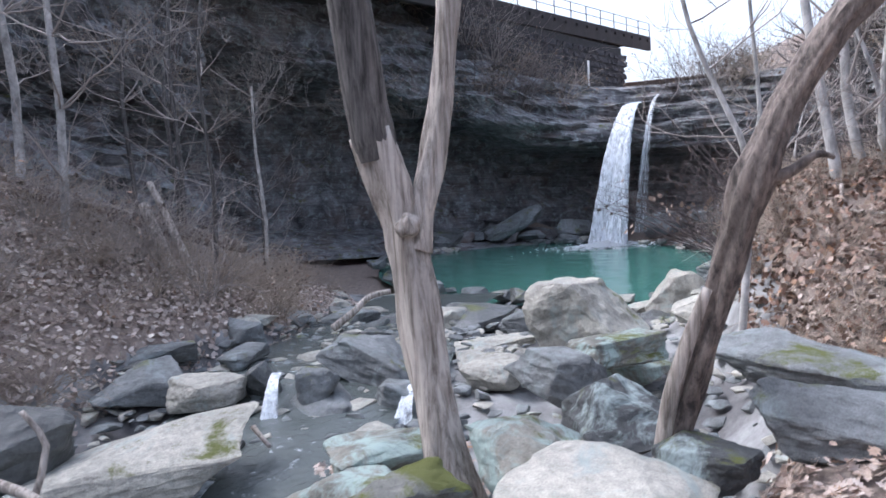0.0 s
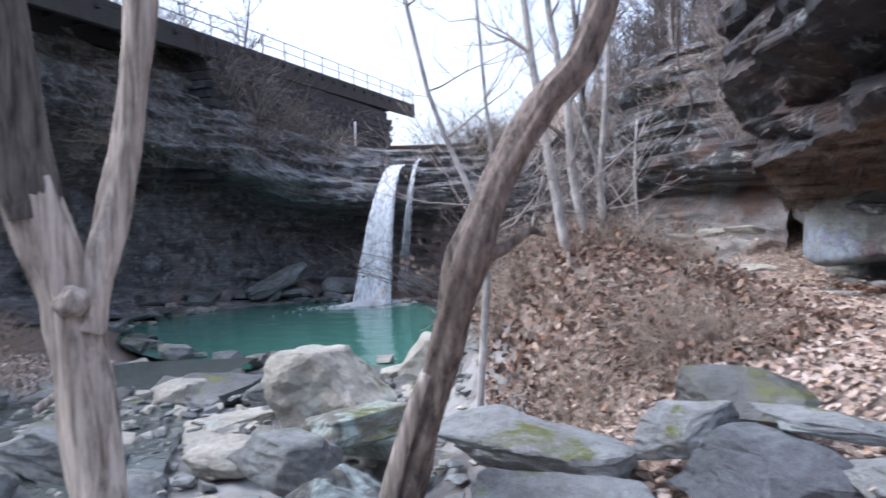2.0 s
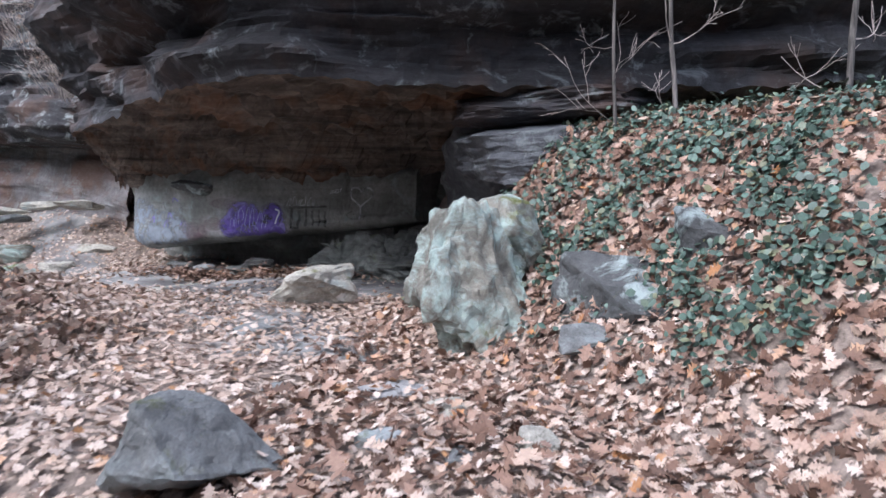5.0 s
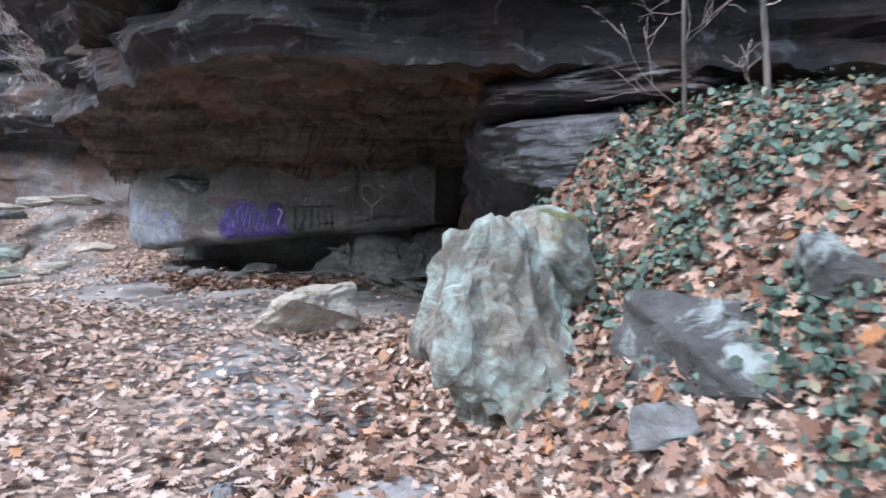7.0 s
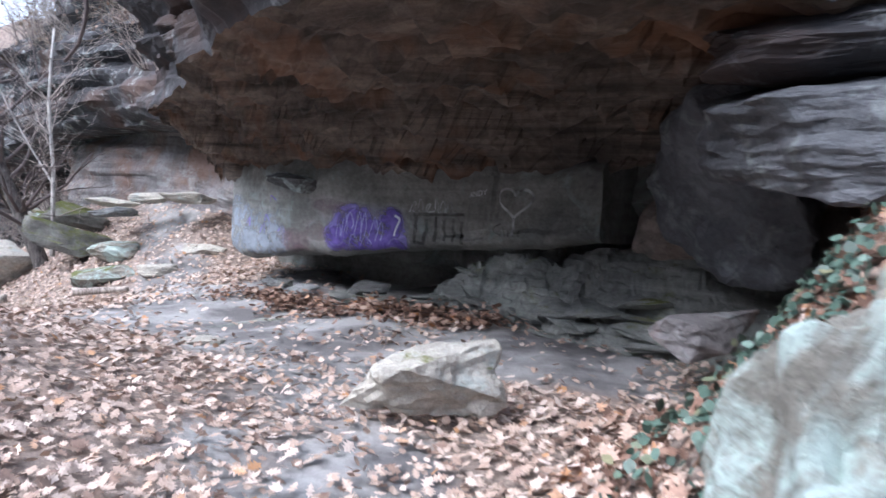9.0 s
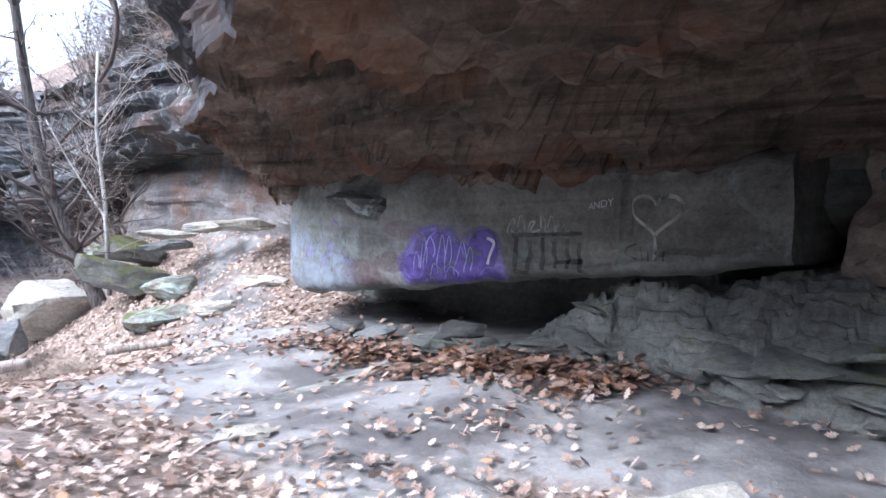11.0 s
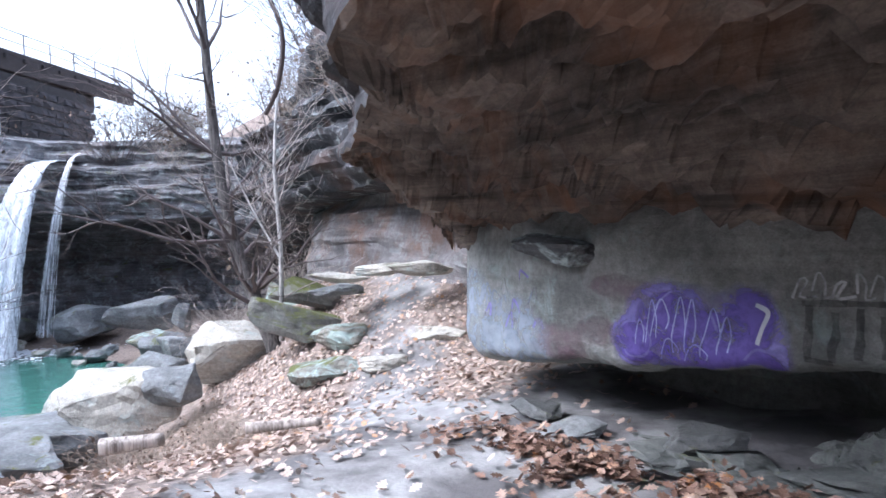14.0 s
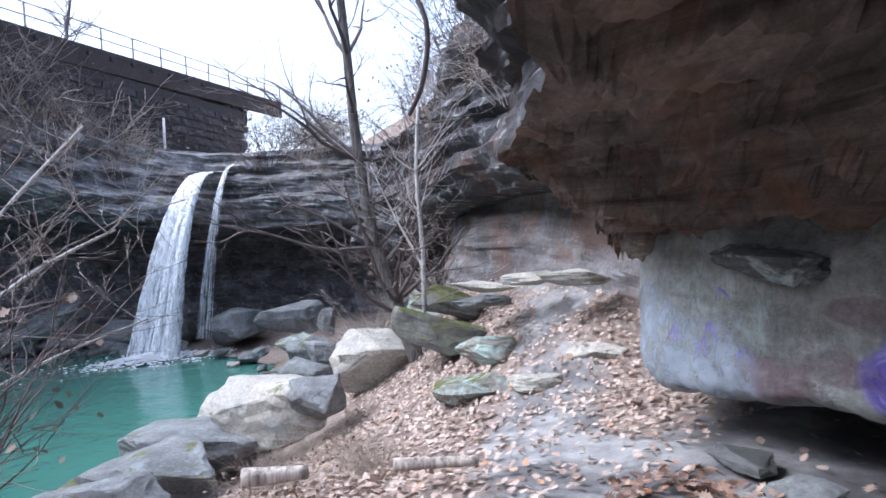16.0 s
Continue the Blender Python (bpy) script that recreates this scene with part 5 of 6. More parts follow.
# ---- trees and brush ----
def tube(verts, faces, pts, radii, sides=8, bumpy=0.0, seed=0.0):
    base = len(verts)
    n = len(pts)
    up = Vector((0.13, 0.07, 1)).normalized()
    for i, p in enumerate(pts):
        p = Vector(p)
        t = (Vector(pts[min(i + 1, n - 1)]) - Vector(pts[max(i - 1, 0)])).normalized()
        u = t.cross(Vector((1, 0.2, 0)) if abs(t.x) < 0.8 else Vector((0, 1, 0.1))).normalized()
        v = t.cross(u)
        for k in range(sides):
            a = 2 * math.pi * k / sides
            r = radii[i]
            if bumpy:
                r *= 1 + bumpy * fbm(math.cos(a) * 1.5 + seed, math.sin(a) * 1.5, p.z * 1.6, 4)
            verts.append(p + (u * math.cos(a) + v * math.sin(a)) * r)
    for i in range(n - 1):
        for k in range(sides):
            k2 = (k + 1) % sides
            faces.append((base + i * sides + k, base + i * sides + k2, base + (i + 1) * sides + k2, base + (i + 1) * sides + k))
    faces.append(tuple(base + (n - 1) * sides + k for k in range(sides)))


def limb(rnd, start, way, length, bend=0.25, steps=7, lift=0.15):
    pts, p, d = [Vector(start)], Vector(start), Vector(way).normalized()
    for k in range(steps):
        d = (d + Vector((rnd.gauss(0, bend), rnd.gauss(0, bend), rnd.gauss(0, bend) + lift)) * 0.5).normalized()
        p = p + d * length / steps
        pts.append(p.copy())
    return pts


def twigs(rnd, verts, faces, pts, r0, depth, spread=0.9, count=3, thin=0.0035, lift=0.1):
    """Branches off a limb, and twigs off those."""
    n = len(pts)
    tube(verts, faces, pts, [max(thin, r0 * (1 - 0.8 * i / (n - 1))) for i in range(n)], 5 if r0 > 0.02 else 3)
    if depth == 0:
        return
    length = sum((pts[i + 1] - pts[i]).length for i in range(n - 1))
    for k in range(count):
        i = rnd.randint(max(1, n // 4), n - 2)
        d = (pts[i + 1] - pts[i]).normalized() + Vector((rnd.gauss(0, spread), rnd.gauss(0, spread), rnd.gauss(0, spread) * 0.7))
        twigs(rnd, verts, faces, limb(rnd, pts[i], d, length * rnd.uniform(0.35, 0.65), 0.3, 5, lift), max(thin, r0 * 0.42), depth - 1, spread, count, thin, lift)


def tree_mesh(name, seed, height, radius, material, crown_mat, lean=(0, 0), boughs=12, depth=2, first=0.35, reach=0.35, thin=0.006):
    root = empty(name)
    rnd = random.Random(seed)
    pts = []
    for k in range(17):
        t = k / 16
        pts.append(Vector((lean[0] * height * t + 0.05 * height * 0.3 * noise.noise((seed, t * 3, 0)), lean[1] * height * t + 0.05 * height * 0.3 * noise.noise((seed, t * 3, 9)), -0.25 + (height + 0.25) * t)))
    v, f = [], []
    tube(v, f, pts, [radius * (1.35 - 0.35 * min(1, i / 2)) * (1 - 0.85 * i / 16) for i in range(17)], 12, 0.12, seed)
    obj("trunk", v, f, material, root)
    v, f = [], []
    for k in range(boughs):
        t = rnd.uniform(first, 0.97)
        i = min(15, int(t * 16))
        a = rnd.uniform(0, 6.283)
        d = Vector((math.cos(a), math.sin(a), rnd.uniform(0.3, 1.0)))
        twigs(rnd, v, f, limb(rnd, pts[i], d, height * reach * rnd.uniform(0.5, 1.0) * (1.15 - 0.6 * t), 0.22, 7), radius * 0.32 * (1.1 - 0.6 * t), depth, 0.8, 4, thin)
    obj("crown", v, f, crown_mat, root, "leafless crown of fine bare twigs")
    return root


def dead_tree():
    root = empty("dead_tree")
    tagged(root, "forked dead tree, bark peeled off its pale grey lower trunk", "tree")
    v, f = [], []
    low = along([(-3.3, -2.58, -0.8), (-3.4, -2.63, -0.3), (-3.52, -2.7, 0.5), (-3.6, -2.76, 1.1), (-3.61, -2.84, 1.42), (-3.62, -2.91, 1.68)], 0.02)
    tube(v, f, low, [0.2 - 0.06 * smooth(0, 0.25, i / len(low)) - 0.015 * i / len(low) for i in range(len(low))], 40, 0.3, 3)
    obj("lower_trunk", v, f, M_DEADWOOD, root, "smooth weathered barkless wood")
    v, f = [], []
    high = along([(-3.615, -2.89, 1.5), (-3.62, -2.94, 1.85), (-3.6, -3.0, 2.4), (-3.6, -3.06, 3.0), (-3.7, -3.15, 4.2), (-3.8, -3.2, 6.5)], 0.04)
    tube(v, f, high, [0.12 + 0.025 * smooth(0, 0.08, i / len(high)) - 0.045 * i / len(high) for i in range(len(high))], 28, 0.12, 8)
    obj("upper_trunk", v, f, M_BARK, root, "dark deeply ridged bark")
    v, f = [], []
    arm = along([(-3.57, -2.72, 0.95), (-3.58, -2.6, 1.3), (-3.6, -2.52, 1.6), (-3.6, -2.43, 2.1), (-3.58, -2.37, 2.6), (-3.6, -2.3, 3.6), (-3.7, -2.2, 5.0)], 0.03)
    tube(v, f, arm, [0.12 - 0.03 * smooth(0, 0.2, i / len(arm)) - 0.03 * i / len(arm) for i in range(len(arm))], 32, 0.4, 12)
    obj("fork", v, f, M_DEADWOOD, root, "flaking second stem")
    bm = bmesh.new()
    bmesh.ops.create_icosphere(bm, subdivisions=4, radius=0.075)
    for q in bm.verts:
        q.co *= 1 + 0.35 * fbm(q.co.x * 12, q.co.y * 12, q.co.z * 12, 3)
        q.co += Vector((-3.46, -2.76, 1.1))
    part("knot", bm, M_DEADWOOD, root, smooth=True)


def leaning_tree():
    root = empty("leaning_tree")
    tagged(root, "leaning brown-barked tree split near its base", "tree")
    v, f = [], []
    pts = along([(-2.72, -1.5, -0.3), (-2.68, -1.4, 0.07), (-2.58, -1.32, 0.45), (-2.46, -1.25, 0.9), (-2.34, -1.2, 1.27), (-2.26, -1.08, 1.62), (-2.12, -0.93, 1.95), (-2.0, -0.78, 2.2), (-1.95, -0.6, 2.8), (-2.1, -0.3, 4.2), (-2.3, 0.0, 6.0)], 0.03)
    n = len(pts)
    tube(v, f, pts, [(0.085 if i < n * 0.1 else 0.078) * (1 - 0.3 * i / n) + 0.022 * math.exp(-((p[2] - 1.25) / 0.16) ** 2) for i, p in enumerate(pts)], 36, 0.38, 21)
    obj("trunk", v, f, M_BROWNBARK, root)
    v, f = [], []
    pts = along([(-2.72, -1.52, -0.3), (-2.66, -1.49, 0.1), (-2.57, -1.43, 0.45), (-2.5, -1.36, 0.72)], 0.03)
    tube(v, f, pts, [0.055 * (1 - 0.6 * i / len(pts)) for i in range(len(pts))], 14, 0.2, 25)
    obj("split_stem", v, f, M_DEADWOOD, root, "pale split sliver of the trunk")
    v, f = [], []
    pts = along([(-2.36, -1.2, 1.25), (-2.25, -1.08, 1.3), (-2.18, -0.98, 1.38), (-2.16, -0.9, 1.36)], 0.02)
    tube(v, f, pts, [0.045 * (1 - 0.8 * i / len(pts)) for i in range(len(pts))], 8, 0.15, 2)
    obj("branch_stub", v, f, M_BROWNBARK, root)


def stem_tree(name, stems, label, material, radius, seed, twig=6, tw=M_TWIG, group="", reach=1.4, depth=2):
    """A thin tree of one or more stems, each a list of points."""
    root = empty(name)
    tagged(root, label, "tree", group)
    rnd = random.Random(seed)
    tv, tf = [], []
    for s, (pts, r) in enumerate(stems):
        v, f = [], []
        line = along(pts, 0.12)
        n = len(line)
        tube(v, f, line, [r * (1 - 0.6 * i / n) for i in range(n)], 10, 0.1, seed + s)
        obj("trunk" if s == 0 else "stem", v, f, material, root)
        for k in range(twig):
            i = rnd.randint(n // 4, n - 2)
            a = rnd.uniform(0, 6.283)
            twigs(rnd, tv, tf, limb(rnd, line[i], (math.cos(a), math.sin(a), rnd.uniform(0.1, 0.9)), reach * rnd.uniform(0.4, 1.0), 0.25), r * 0.3, depth, 0.7, 3, 0.003)
    if tv:
        tagged(obj("twig_mass", tv, tf, tw, root), kind="stuff")
    return root


dead_tree()
leaning_tree()
stem_tree("pale_tree", [([(-6.3, 2.95, 0.7), (-6.34, 2.91, 1.3), (-6.5, 2.8, 2.4), (-6.62, 2.68, 3.6), (-6.75, 2.6, 5.0), (-7.0, 2.4, 8)], 0.075)], "slender pale-barked tree on the brushy mound", M_SMOOTHBARK, 0.07, 1, 8, group="pale trees")
stem_tree("pale_tree", [([(-6.5, 3.65, 0.8), (-6.6, 3.5, 1.4), (-6.72, 3.42, 2.2), (-6.72, 3.38, 3.0), (-6.9, 3.25, 4.2), (-7.2, 3.0, 8)], 0.075), ([(-6.55, 3.7, 0.8), (-6.5, 3.8, 1.6), (-6.6, 3.7, 2.4), (-6.9, 3.5, 3.4)], 0.04), ([(-6.7, 3.95, 0.8), (-6.75, 4.0, 2.2), (-6.7, 4.15, 4.2), (-6.9, 4.2, 7)], 0.055)], "pale-barked tree with two thinner stems on the mound", M_SMOOTHBARK, 0.07, 2, 8, group="pale trees")
stem_tree("forked_sapling", [([(-5.0, 0.62, -0.6), (-5.0, 0.72, 0.4), (-5.02, 0.78, 1.3), (-5.15, 0.62, 1.9), (-5.35, 0.38, 2.7), (-5.5, 0.1, 4.2)], 0.04), ([(-5.02, 0.78, 1.25), (-4.98, 0.86, 1.8), (-5.0, 0.8, 2.6), (-5.05, 0.72, 4.0)], 0.026)], "thin forked grey sapling beside the stream", M_SMOOTHBARK, 0.04, 3, 9)
stem_tree("shore_tree", [([(-14.9, 13.1, -0.6), (-15.1, 13.0, 0.0), (-15.7, 12.75, 1.6), (-16.0, 12.6, 3.4), (-16.1, 12.5, 5.5), (-16.3, 12.3, 9)], 0.17)], "leaning grey tree between the trail and the pool", M_BARK, 0.16, 4, 26, M_TWIGDARK, reach=3.2, depth=3)
stem_tree("sapling", [([(-14.2, 12.8, -0.3), (-14.2, 12.85, 1.5), (-14.25, 12.8, 3.0), (-14.2, 12.9, 4.5)], 0.05), ([(-14.22, 12.82, 1.3), (-14.8, 12.6, 2.3), (-15.2, 12.4, 3.2)], 0.025)], "thin pale sapling with bare side branches", M_SMOOTHBARK, 0.05, 5, 14, reach=2.0)
stem_tree("sapling", [([(1.05, 5.45, 1.9), (1.0, 5.5, 2.6), (0.93, 5.5, 3.4), (0.95, 5.6, 6.0)], 0.026), ([(0.55, 5.7, 1.9), (0.5, 5.72, 2.6), (0.47, 5.7, 3.4), (0.5, 5.8, 5.5)], 0.02)], "pair of thin grey saplings on the ivy bank", M_BARK, 0.03, 6, 7, reach=0.9)
stem_tree("sapling", [([(2.25, 5.0, 2.0), (2.24, 5.02, 2.8), (2.28, 5.05, 3.6), (2.3, 5.1, 6.0)], 0.03)], "straight thin sapling on the ivy bank", M_BARK, 0.03, 7, 5, reach=0.8)
for k, (x, y, h, r) in enumerate([(-11.0, -6.9, 6.5, 0.07), (-13.5, -5.0, 6, 0.05), (-12.5, -8.0, 7, 0.08), (-16.5, -6.0, 7, 0.07), (-15, -9.5, 8, 0.09), (-19, -6.5, 6.5, 0.07), (-10, -9.5, 7, 0.07), (-21, -8, 7, 0.08), (-17.5, -4.2, 5, 0.05), (-23, -4.5, 6, 0.06)]):
    z = ground_z(x, y, False)
    stem_tree("sapling", [([(x, y, z - 0.2), (x - 0.1, y + 0.1, z + h * 0.3), (x - 0.3 + 0.2 * (k % 3), y, z + h * 0.65), (x - 0.5, y + 0.2 * (k % 2), z + h)], r)], "bare sapling on the slope across the stream", M_BARK if k % 2 else M_SMOOTHBARK, r, 20 + k, 12, M_TWIG, "saplings across the stream", 2.6, 2)
stem_tree("overhanging_sapling", [([(-9.8, 4.9, -0.3), (-10.1, 5.5, 0.9), (-10.5, 6.3, 1.6), (-11.0, 7.1, 2.0)], 0.03), ([(-10.0, 5.2, 0.4), (-10.6, 6.0, 1.9), (-11.2, 6.9, 3.0)], 0.024), ([(-9.9, 5.0, 0.2), (-10.5, 6.2, 0.8), (-11.2, 7.4, 1.1)], 0.02)], "bare crooked sapling leaning out over the pool", M_SMOOTHBARK, 0.03, 41, 9, M_TWIG, reach=1.5)
# hanging vine by the shore tree
v, f = [], []
line = along([(-10.2, 9.9, 6.2), (-10.3, 10.0, 5.0), (-10.1, 10.2, 4.2), (-10.35, 10.3, 3.6), (-10.8, 10.4, 3.3)], 0.06)
tube(v, f, line, [0.03] * len(line), 7, 0.15)
tagged(obj("hanging_vine", v, f, M_TWIGDARK), "dark bare vine hanging from the cliff top", "vine")
# fallen log, stumps, driftwood
for nm, pts, r, m, lb in [
    ("fallen_log", [(-11.6, -8.6, 1.95), (-12.6, -7.2, 1.35), (-13.6, -5.9, 0.75), (-14.8, -4.5, 0.15)], 0.19, M_BROWNBARK, "mossy fallen log lying on the far slope"),
    ("stump", [(-11.4, -5.5, 0.1), (-11.5, -5.65, 0.7), (-11.6, -5.85, 1.25)], 0.11, M_DEADWOOD, "broken grey stump leaning on the far slope"),
    ("stump", [(-11.2, -5.1, 0.0), (-11.5, -5.4, 0.8), (-11.8, -5.75, 1.6)], 0.08, M_DEADWOOD, "leaning barkless snag on the far slope"),
    ("driftwood", [(-11.2, -2.9, -1.1), (-11.3, -2.5, -0.85), (-11.5, -2.2, -0.65), (-11.6, -1.8, -0.6)], 0.07, M_DEADWOOD, "bent pale driftwood branch among the stream rocks"),
    ("driftwood", [(-4.6, -5.7, -0.55), (-4.3, -5.3, -0.6), (-4.05, -5.1, -0.72), (-3.4, -5.2, -0.85)], 0.04, M_DEADWOOD, "pale forked driftwood branch over the stream"),
    ("driftwood", [(-4.3, -5.28, -0.62), (-4.4, -5.2, -0.3), (-4.45, -5.35, -0.05)], 0.025, M_DEADWOOD, "pale broken prong of driftwood"),
    ("stick", [(-5.9, -3.95, -0.86), (-5.65, -3.8, -0.98)], 0.025, M_DEADWOOD, "short bleached stick on the stream rocks"),
    ("fallen_log", [(1.95, 4.6, 2.05), (2.1, 4.25, 1.85), (2.2, 3.8, 1.55)], 0.07, M_DEADWOOD, "rotten pale log lying on the ivy bank"),
    ("wood_block", [(-9.05, 7.55, 0.02), (-8.75, 7.95, 0.05)], 0.07, M_DEADWOOD, "short sawn grey log by the trail"),
    ("wood_block", [(-8.3, 8.45, 0.1), (-7.9, 8.95, 0.12)], 0.05, M_DEADWOOD, "grey slab of wood lying on the trail"),
    ("branch", [(-5.9, 2.6, 1.05), (-5.6, 2.4, 0.8), (-5.1, 2.6, 0.75), (-4.8, 2.8, 0.7)], 0.02, M_DEADWOOD, "pale crooked branch on the brushy mound"),
]:
    v, f = [], []
    line = along(pts, 0.05) if len(pts) > 2 else [list(Vector(pts[0]).lerp(Vector(pts[1]), k / 8)) for k in range(9)]
    tube(v, f, line, [r * (1 - 0.35 * i / len(line)) for i in range(len(line))], 12, 0.22, r * 100)
    f.append(tuple(range(11, -1, -1)))
    tagged(obj(nm, v, f, m), lb, "wood")


def shrub_mesh(name, seed, size, stems, material, arch=0.5, leaves=0, leaf_mat=None):
    root = empty(name)
    rnd = random.Random(seed)
    v, f = [], []
    lv, lf = [], []
    for k in range(stems):
        a = rnd.uniform(0, 6.283)
        r = rnd.uniform(0, 0.35) * size
        p = Vector((r * math.cos(a), r * math.sin(a), -0.05))
        d = Vector((math.cos(a) * rnd.uniform(0.2, 1), math.sin(a) * rnd.uniform(0.2, 1), rnd.uniform(0.5, 1.4)))
        pts = limb(rnd, p, d, size * rnd.uniform(0.6, 1.3), 0.3, 8, -arch * 0.4)
        twigs(rnd, v, f, pts, 0.006 * size + 0.002, 1, 0.8, 4, 0.0022, 0.0)
        if leaves:
            for q in range(leaves):
                leaf_into(rnd, lv, lf, rnd.choice(pts[2:]) + Vector((rnd.gauss(0, 0.08), rnd.gauss(0, 0.08), rnd.gauss(0, 0.08))) * size, rnd.uniform(0.05, 0.09), tilt=1.2)
    obj("brush_mass", v, f, material, root)
    if lv:
        obj("foliage", lv, lf, leaf_mat, root, "withered clinging brown leaves")
    return root


OAK = [(0.0, 0.03), (0.16, 0.10), (0.26, 0.30), (0.34, 0.12), (0.52, 0.40), (0.60, 0.14), (0.76, 0.32), (0.84, 0.10), (1.0, 0.02)]


def leaf_into(rnd, verts, faces, p, size, tilt=0.35, simple=False, nrm=None):
    """One lobed, curled oak leaf."""
    b = len(verts)
    a = rnd.uniform(0, 6.283)
    m = Euler((rnd.gauss(0, tilt), rnd.gauss(0, tilt), a)).to_matrix()
    if nrm is not None:
        m = Vector((0, 0, 1)).rotation_difference(nrm).to_matrix() @ m
    curl = rnd.uniform(-0.4, 0.6)
    wide = rnd.uniform(0.8, 1.2)
    outline = OAK if not simple else ((0.0, 0.02), (0.3, 0.33), (0.65, 0.3), (1.0, 0.02))
    for x, w in outline:
        for s in (-1, 0, 1) if not simple else (-1, 1):
            q = Vector((x - 0.5, s * w * wide * (1.15 if s > 0 else 0.95), curl * (w * w * 1.2 * abs(s) + 0.35 * (x - 0.5) ** 2))) * size
            verts.append(Vector(p) + m @ q)
    n = len(outline)
    if simple:
        faces += [(b + 2 * i, b + 2 * i + 1, b + 2 * i + 3, b + 2 * i + 2) for i in range(n - 1)]
    else:
        for i in range(n - 1):
            faces += [(b + 3 * i, b + 3 * i + 1, b + 3 * i + 4, b + 3 * i + 3), (b + 3 * i + 1, b + 3 * i + 2, b + 3 * i + 5, b + 3 * i + 4)]


def slope_n(x, y):
    e = 0.08
    return Vector((-(ground_z(x + e, y, False) - ground_z(x - e, y, False)) / (2 * e), -(ground_z(x, y + e, False) - ground_z(x, y - e, False)) / (2 * e), 1)).normalized()


def litter(name, seed, count, box, keep, material, size, label, lift=0.02, simple=False, tilt=0.35, bump_z=0.03):
    rnd = random.Random(seed)
    verts, faces = [], []
    made = tries = 0
    while made < count and tries < count * 8:
        tries += 1
        x, y = rnd.uniform(box[0], box[1]), rnd.uniform(box[2], box[3])
        if rnd.random() > keep(x, y):
            continue
        z = ground_z(x, y) + lift + abs(rnd.gauss(0, bump_z))
        leaf_into(rnd, verts, faces, (x, y, z), rnd.uniform(*size), tilt, simple, slope_n(x, y))
        made += 1
    ob = obj(name, verts, faces, material, smooth=False)
    return tagged(ob, label, "leaves", kind="stuff")


def dry(x, y):
    return interp(MARGIN_R, x) + 0.5 < y


litter("leaf_litter", 1, 36000, (-5.5, 3.2, -4.5, 9.0), lambda x, y: (0 if not dry(x, y) else (1.0 - 0.75 * worn_f(x, y)) * (1 if y < 7.0 or x > -1.5 else 0.12 + 0.5 * smooth(0.0, 0.3, fbm(x, y, 6.0, 3))) * (1 if -4.2 < x < 1.6 else 0.6) * (1 - 0.75 * min(1.0, bank_f(x, y)))), M_LEAF, (0.04, 0.088), "carpet of fallen tan and orange oak leaves")
litter("leaf_litter", 2, 19000, (-17, -5.5, 6.2, 17.5), lambda x, y: (0.0 if pool_r(x, y) < 1.3 else (1.0 - 0.95 * worn_f(x, y)) * (0.25 if x > -7 and y > 8 else 1)), M_LEAF, (0.055, 0.1), "scattered fallen oak leaves along the shore trail")
litter("leaf_litter", 9, 3200, (-10, -3, 0.4, 6.5), lambda x, y: smooth(1.2, 0.75, math.hypot((x + 6.0) / 3.2, (y - 2.4) / 2.2)) if dry(x, y) else 0.0, M_LEAFDARK, (0.06, 0.12), "dark withered leaves on the brushy mound", tilt=0.7, bump_z=0.08)
litter("leaf_litter", 3, 2600, (-10, -3, 0.4, 6.5), lambda x, y: smooth(1.2, 0.75, math.hypot((x + 6.0) / 3.2, (y - 2.4) / 2.2)) if dry(x, y) else 0.0, M_LEAFRUST, (0.06, 0.12), "dull brown leaves matted on the brushy mound", tilt=0.7, bump_z=0.08)
litter("leaf_litter", 4, 60000, (-26, -3, -13, -1), lambda x, y: 1.0 if y < interp(MARGIN_L, x) else 0.0, M_LEAFPALE, (0.05, 0.11), "pale brown leaves covering the slope across the stream", simple=True, tilt=0.6, bump_z=0.04)
def drift(x, y):
    """Leaves blown against the foot of the block, thinning outwards."""
    p = Vector((x, y, 0)) - BA
    u, d = p.dot(BE), p.dot(BN)
    if not 0.6 < u < 5.2:
        return 0.0
    off = d - 0.8 + 0.08 * (u - 1.2) - 0.2 * fbm(u * 0.9, 3.0, 1.0, 3)
    return math.exp(-(off / 0.34) ** 2) * smooth(-0.25, 0.2, fbm(x * 1.6, y * 1.6, 2.0, 3)) * smooth(0.6, 1.5, u) * smooth(5.2, 4.2, u)


litter("leaf_drift", 5, 5200, (-7.8, -2.0, 7.2, 10.6), drift, M_LEAFRUST, (0.06, 0.11), "drift of orange-brown leaves below the painted block", bump_z=0.06)
litter("ivy", 6, 15000, (-1.4, 4.2, 2.6, 7.2), lambda x, y: max(0, min(1, 2.2 * (bank_f(x, y) - 0.12))) * (0.12 + smooth(-0.12, 0.3, fbm(x * 1.9, y * 1.9, 4.0, 4))), M_IVY, (0.035, 0.07), "trailing green ivy over the leafy bank", lift=0.075, simple=True, tilt=0.5, bump_z=0.05)
litter("leaf_litter", 7, 700, (-5.2, -2.6, -3.4, -0.6), lambda x, y: 1.0 if fbm(x * 1.5, y * 1.5) > 0.1 else 0.0, M_LEAF, (0.07, 0.12), "orange leaves caught between the boulders", lift=0.25)

litter("leaf_litter", 8, 15000, (-1.6, 3.6, 0.6, 6.6), lambda x, y: 0.35 + min(0.65, bank_f(x, y)), M_LEAFRUST, (0.06, 0.125), "rust and tan oak leaves among the ivy", tilt=0.5, bump_z=0.04)
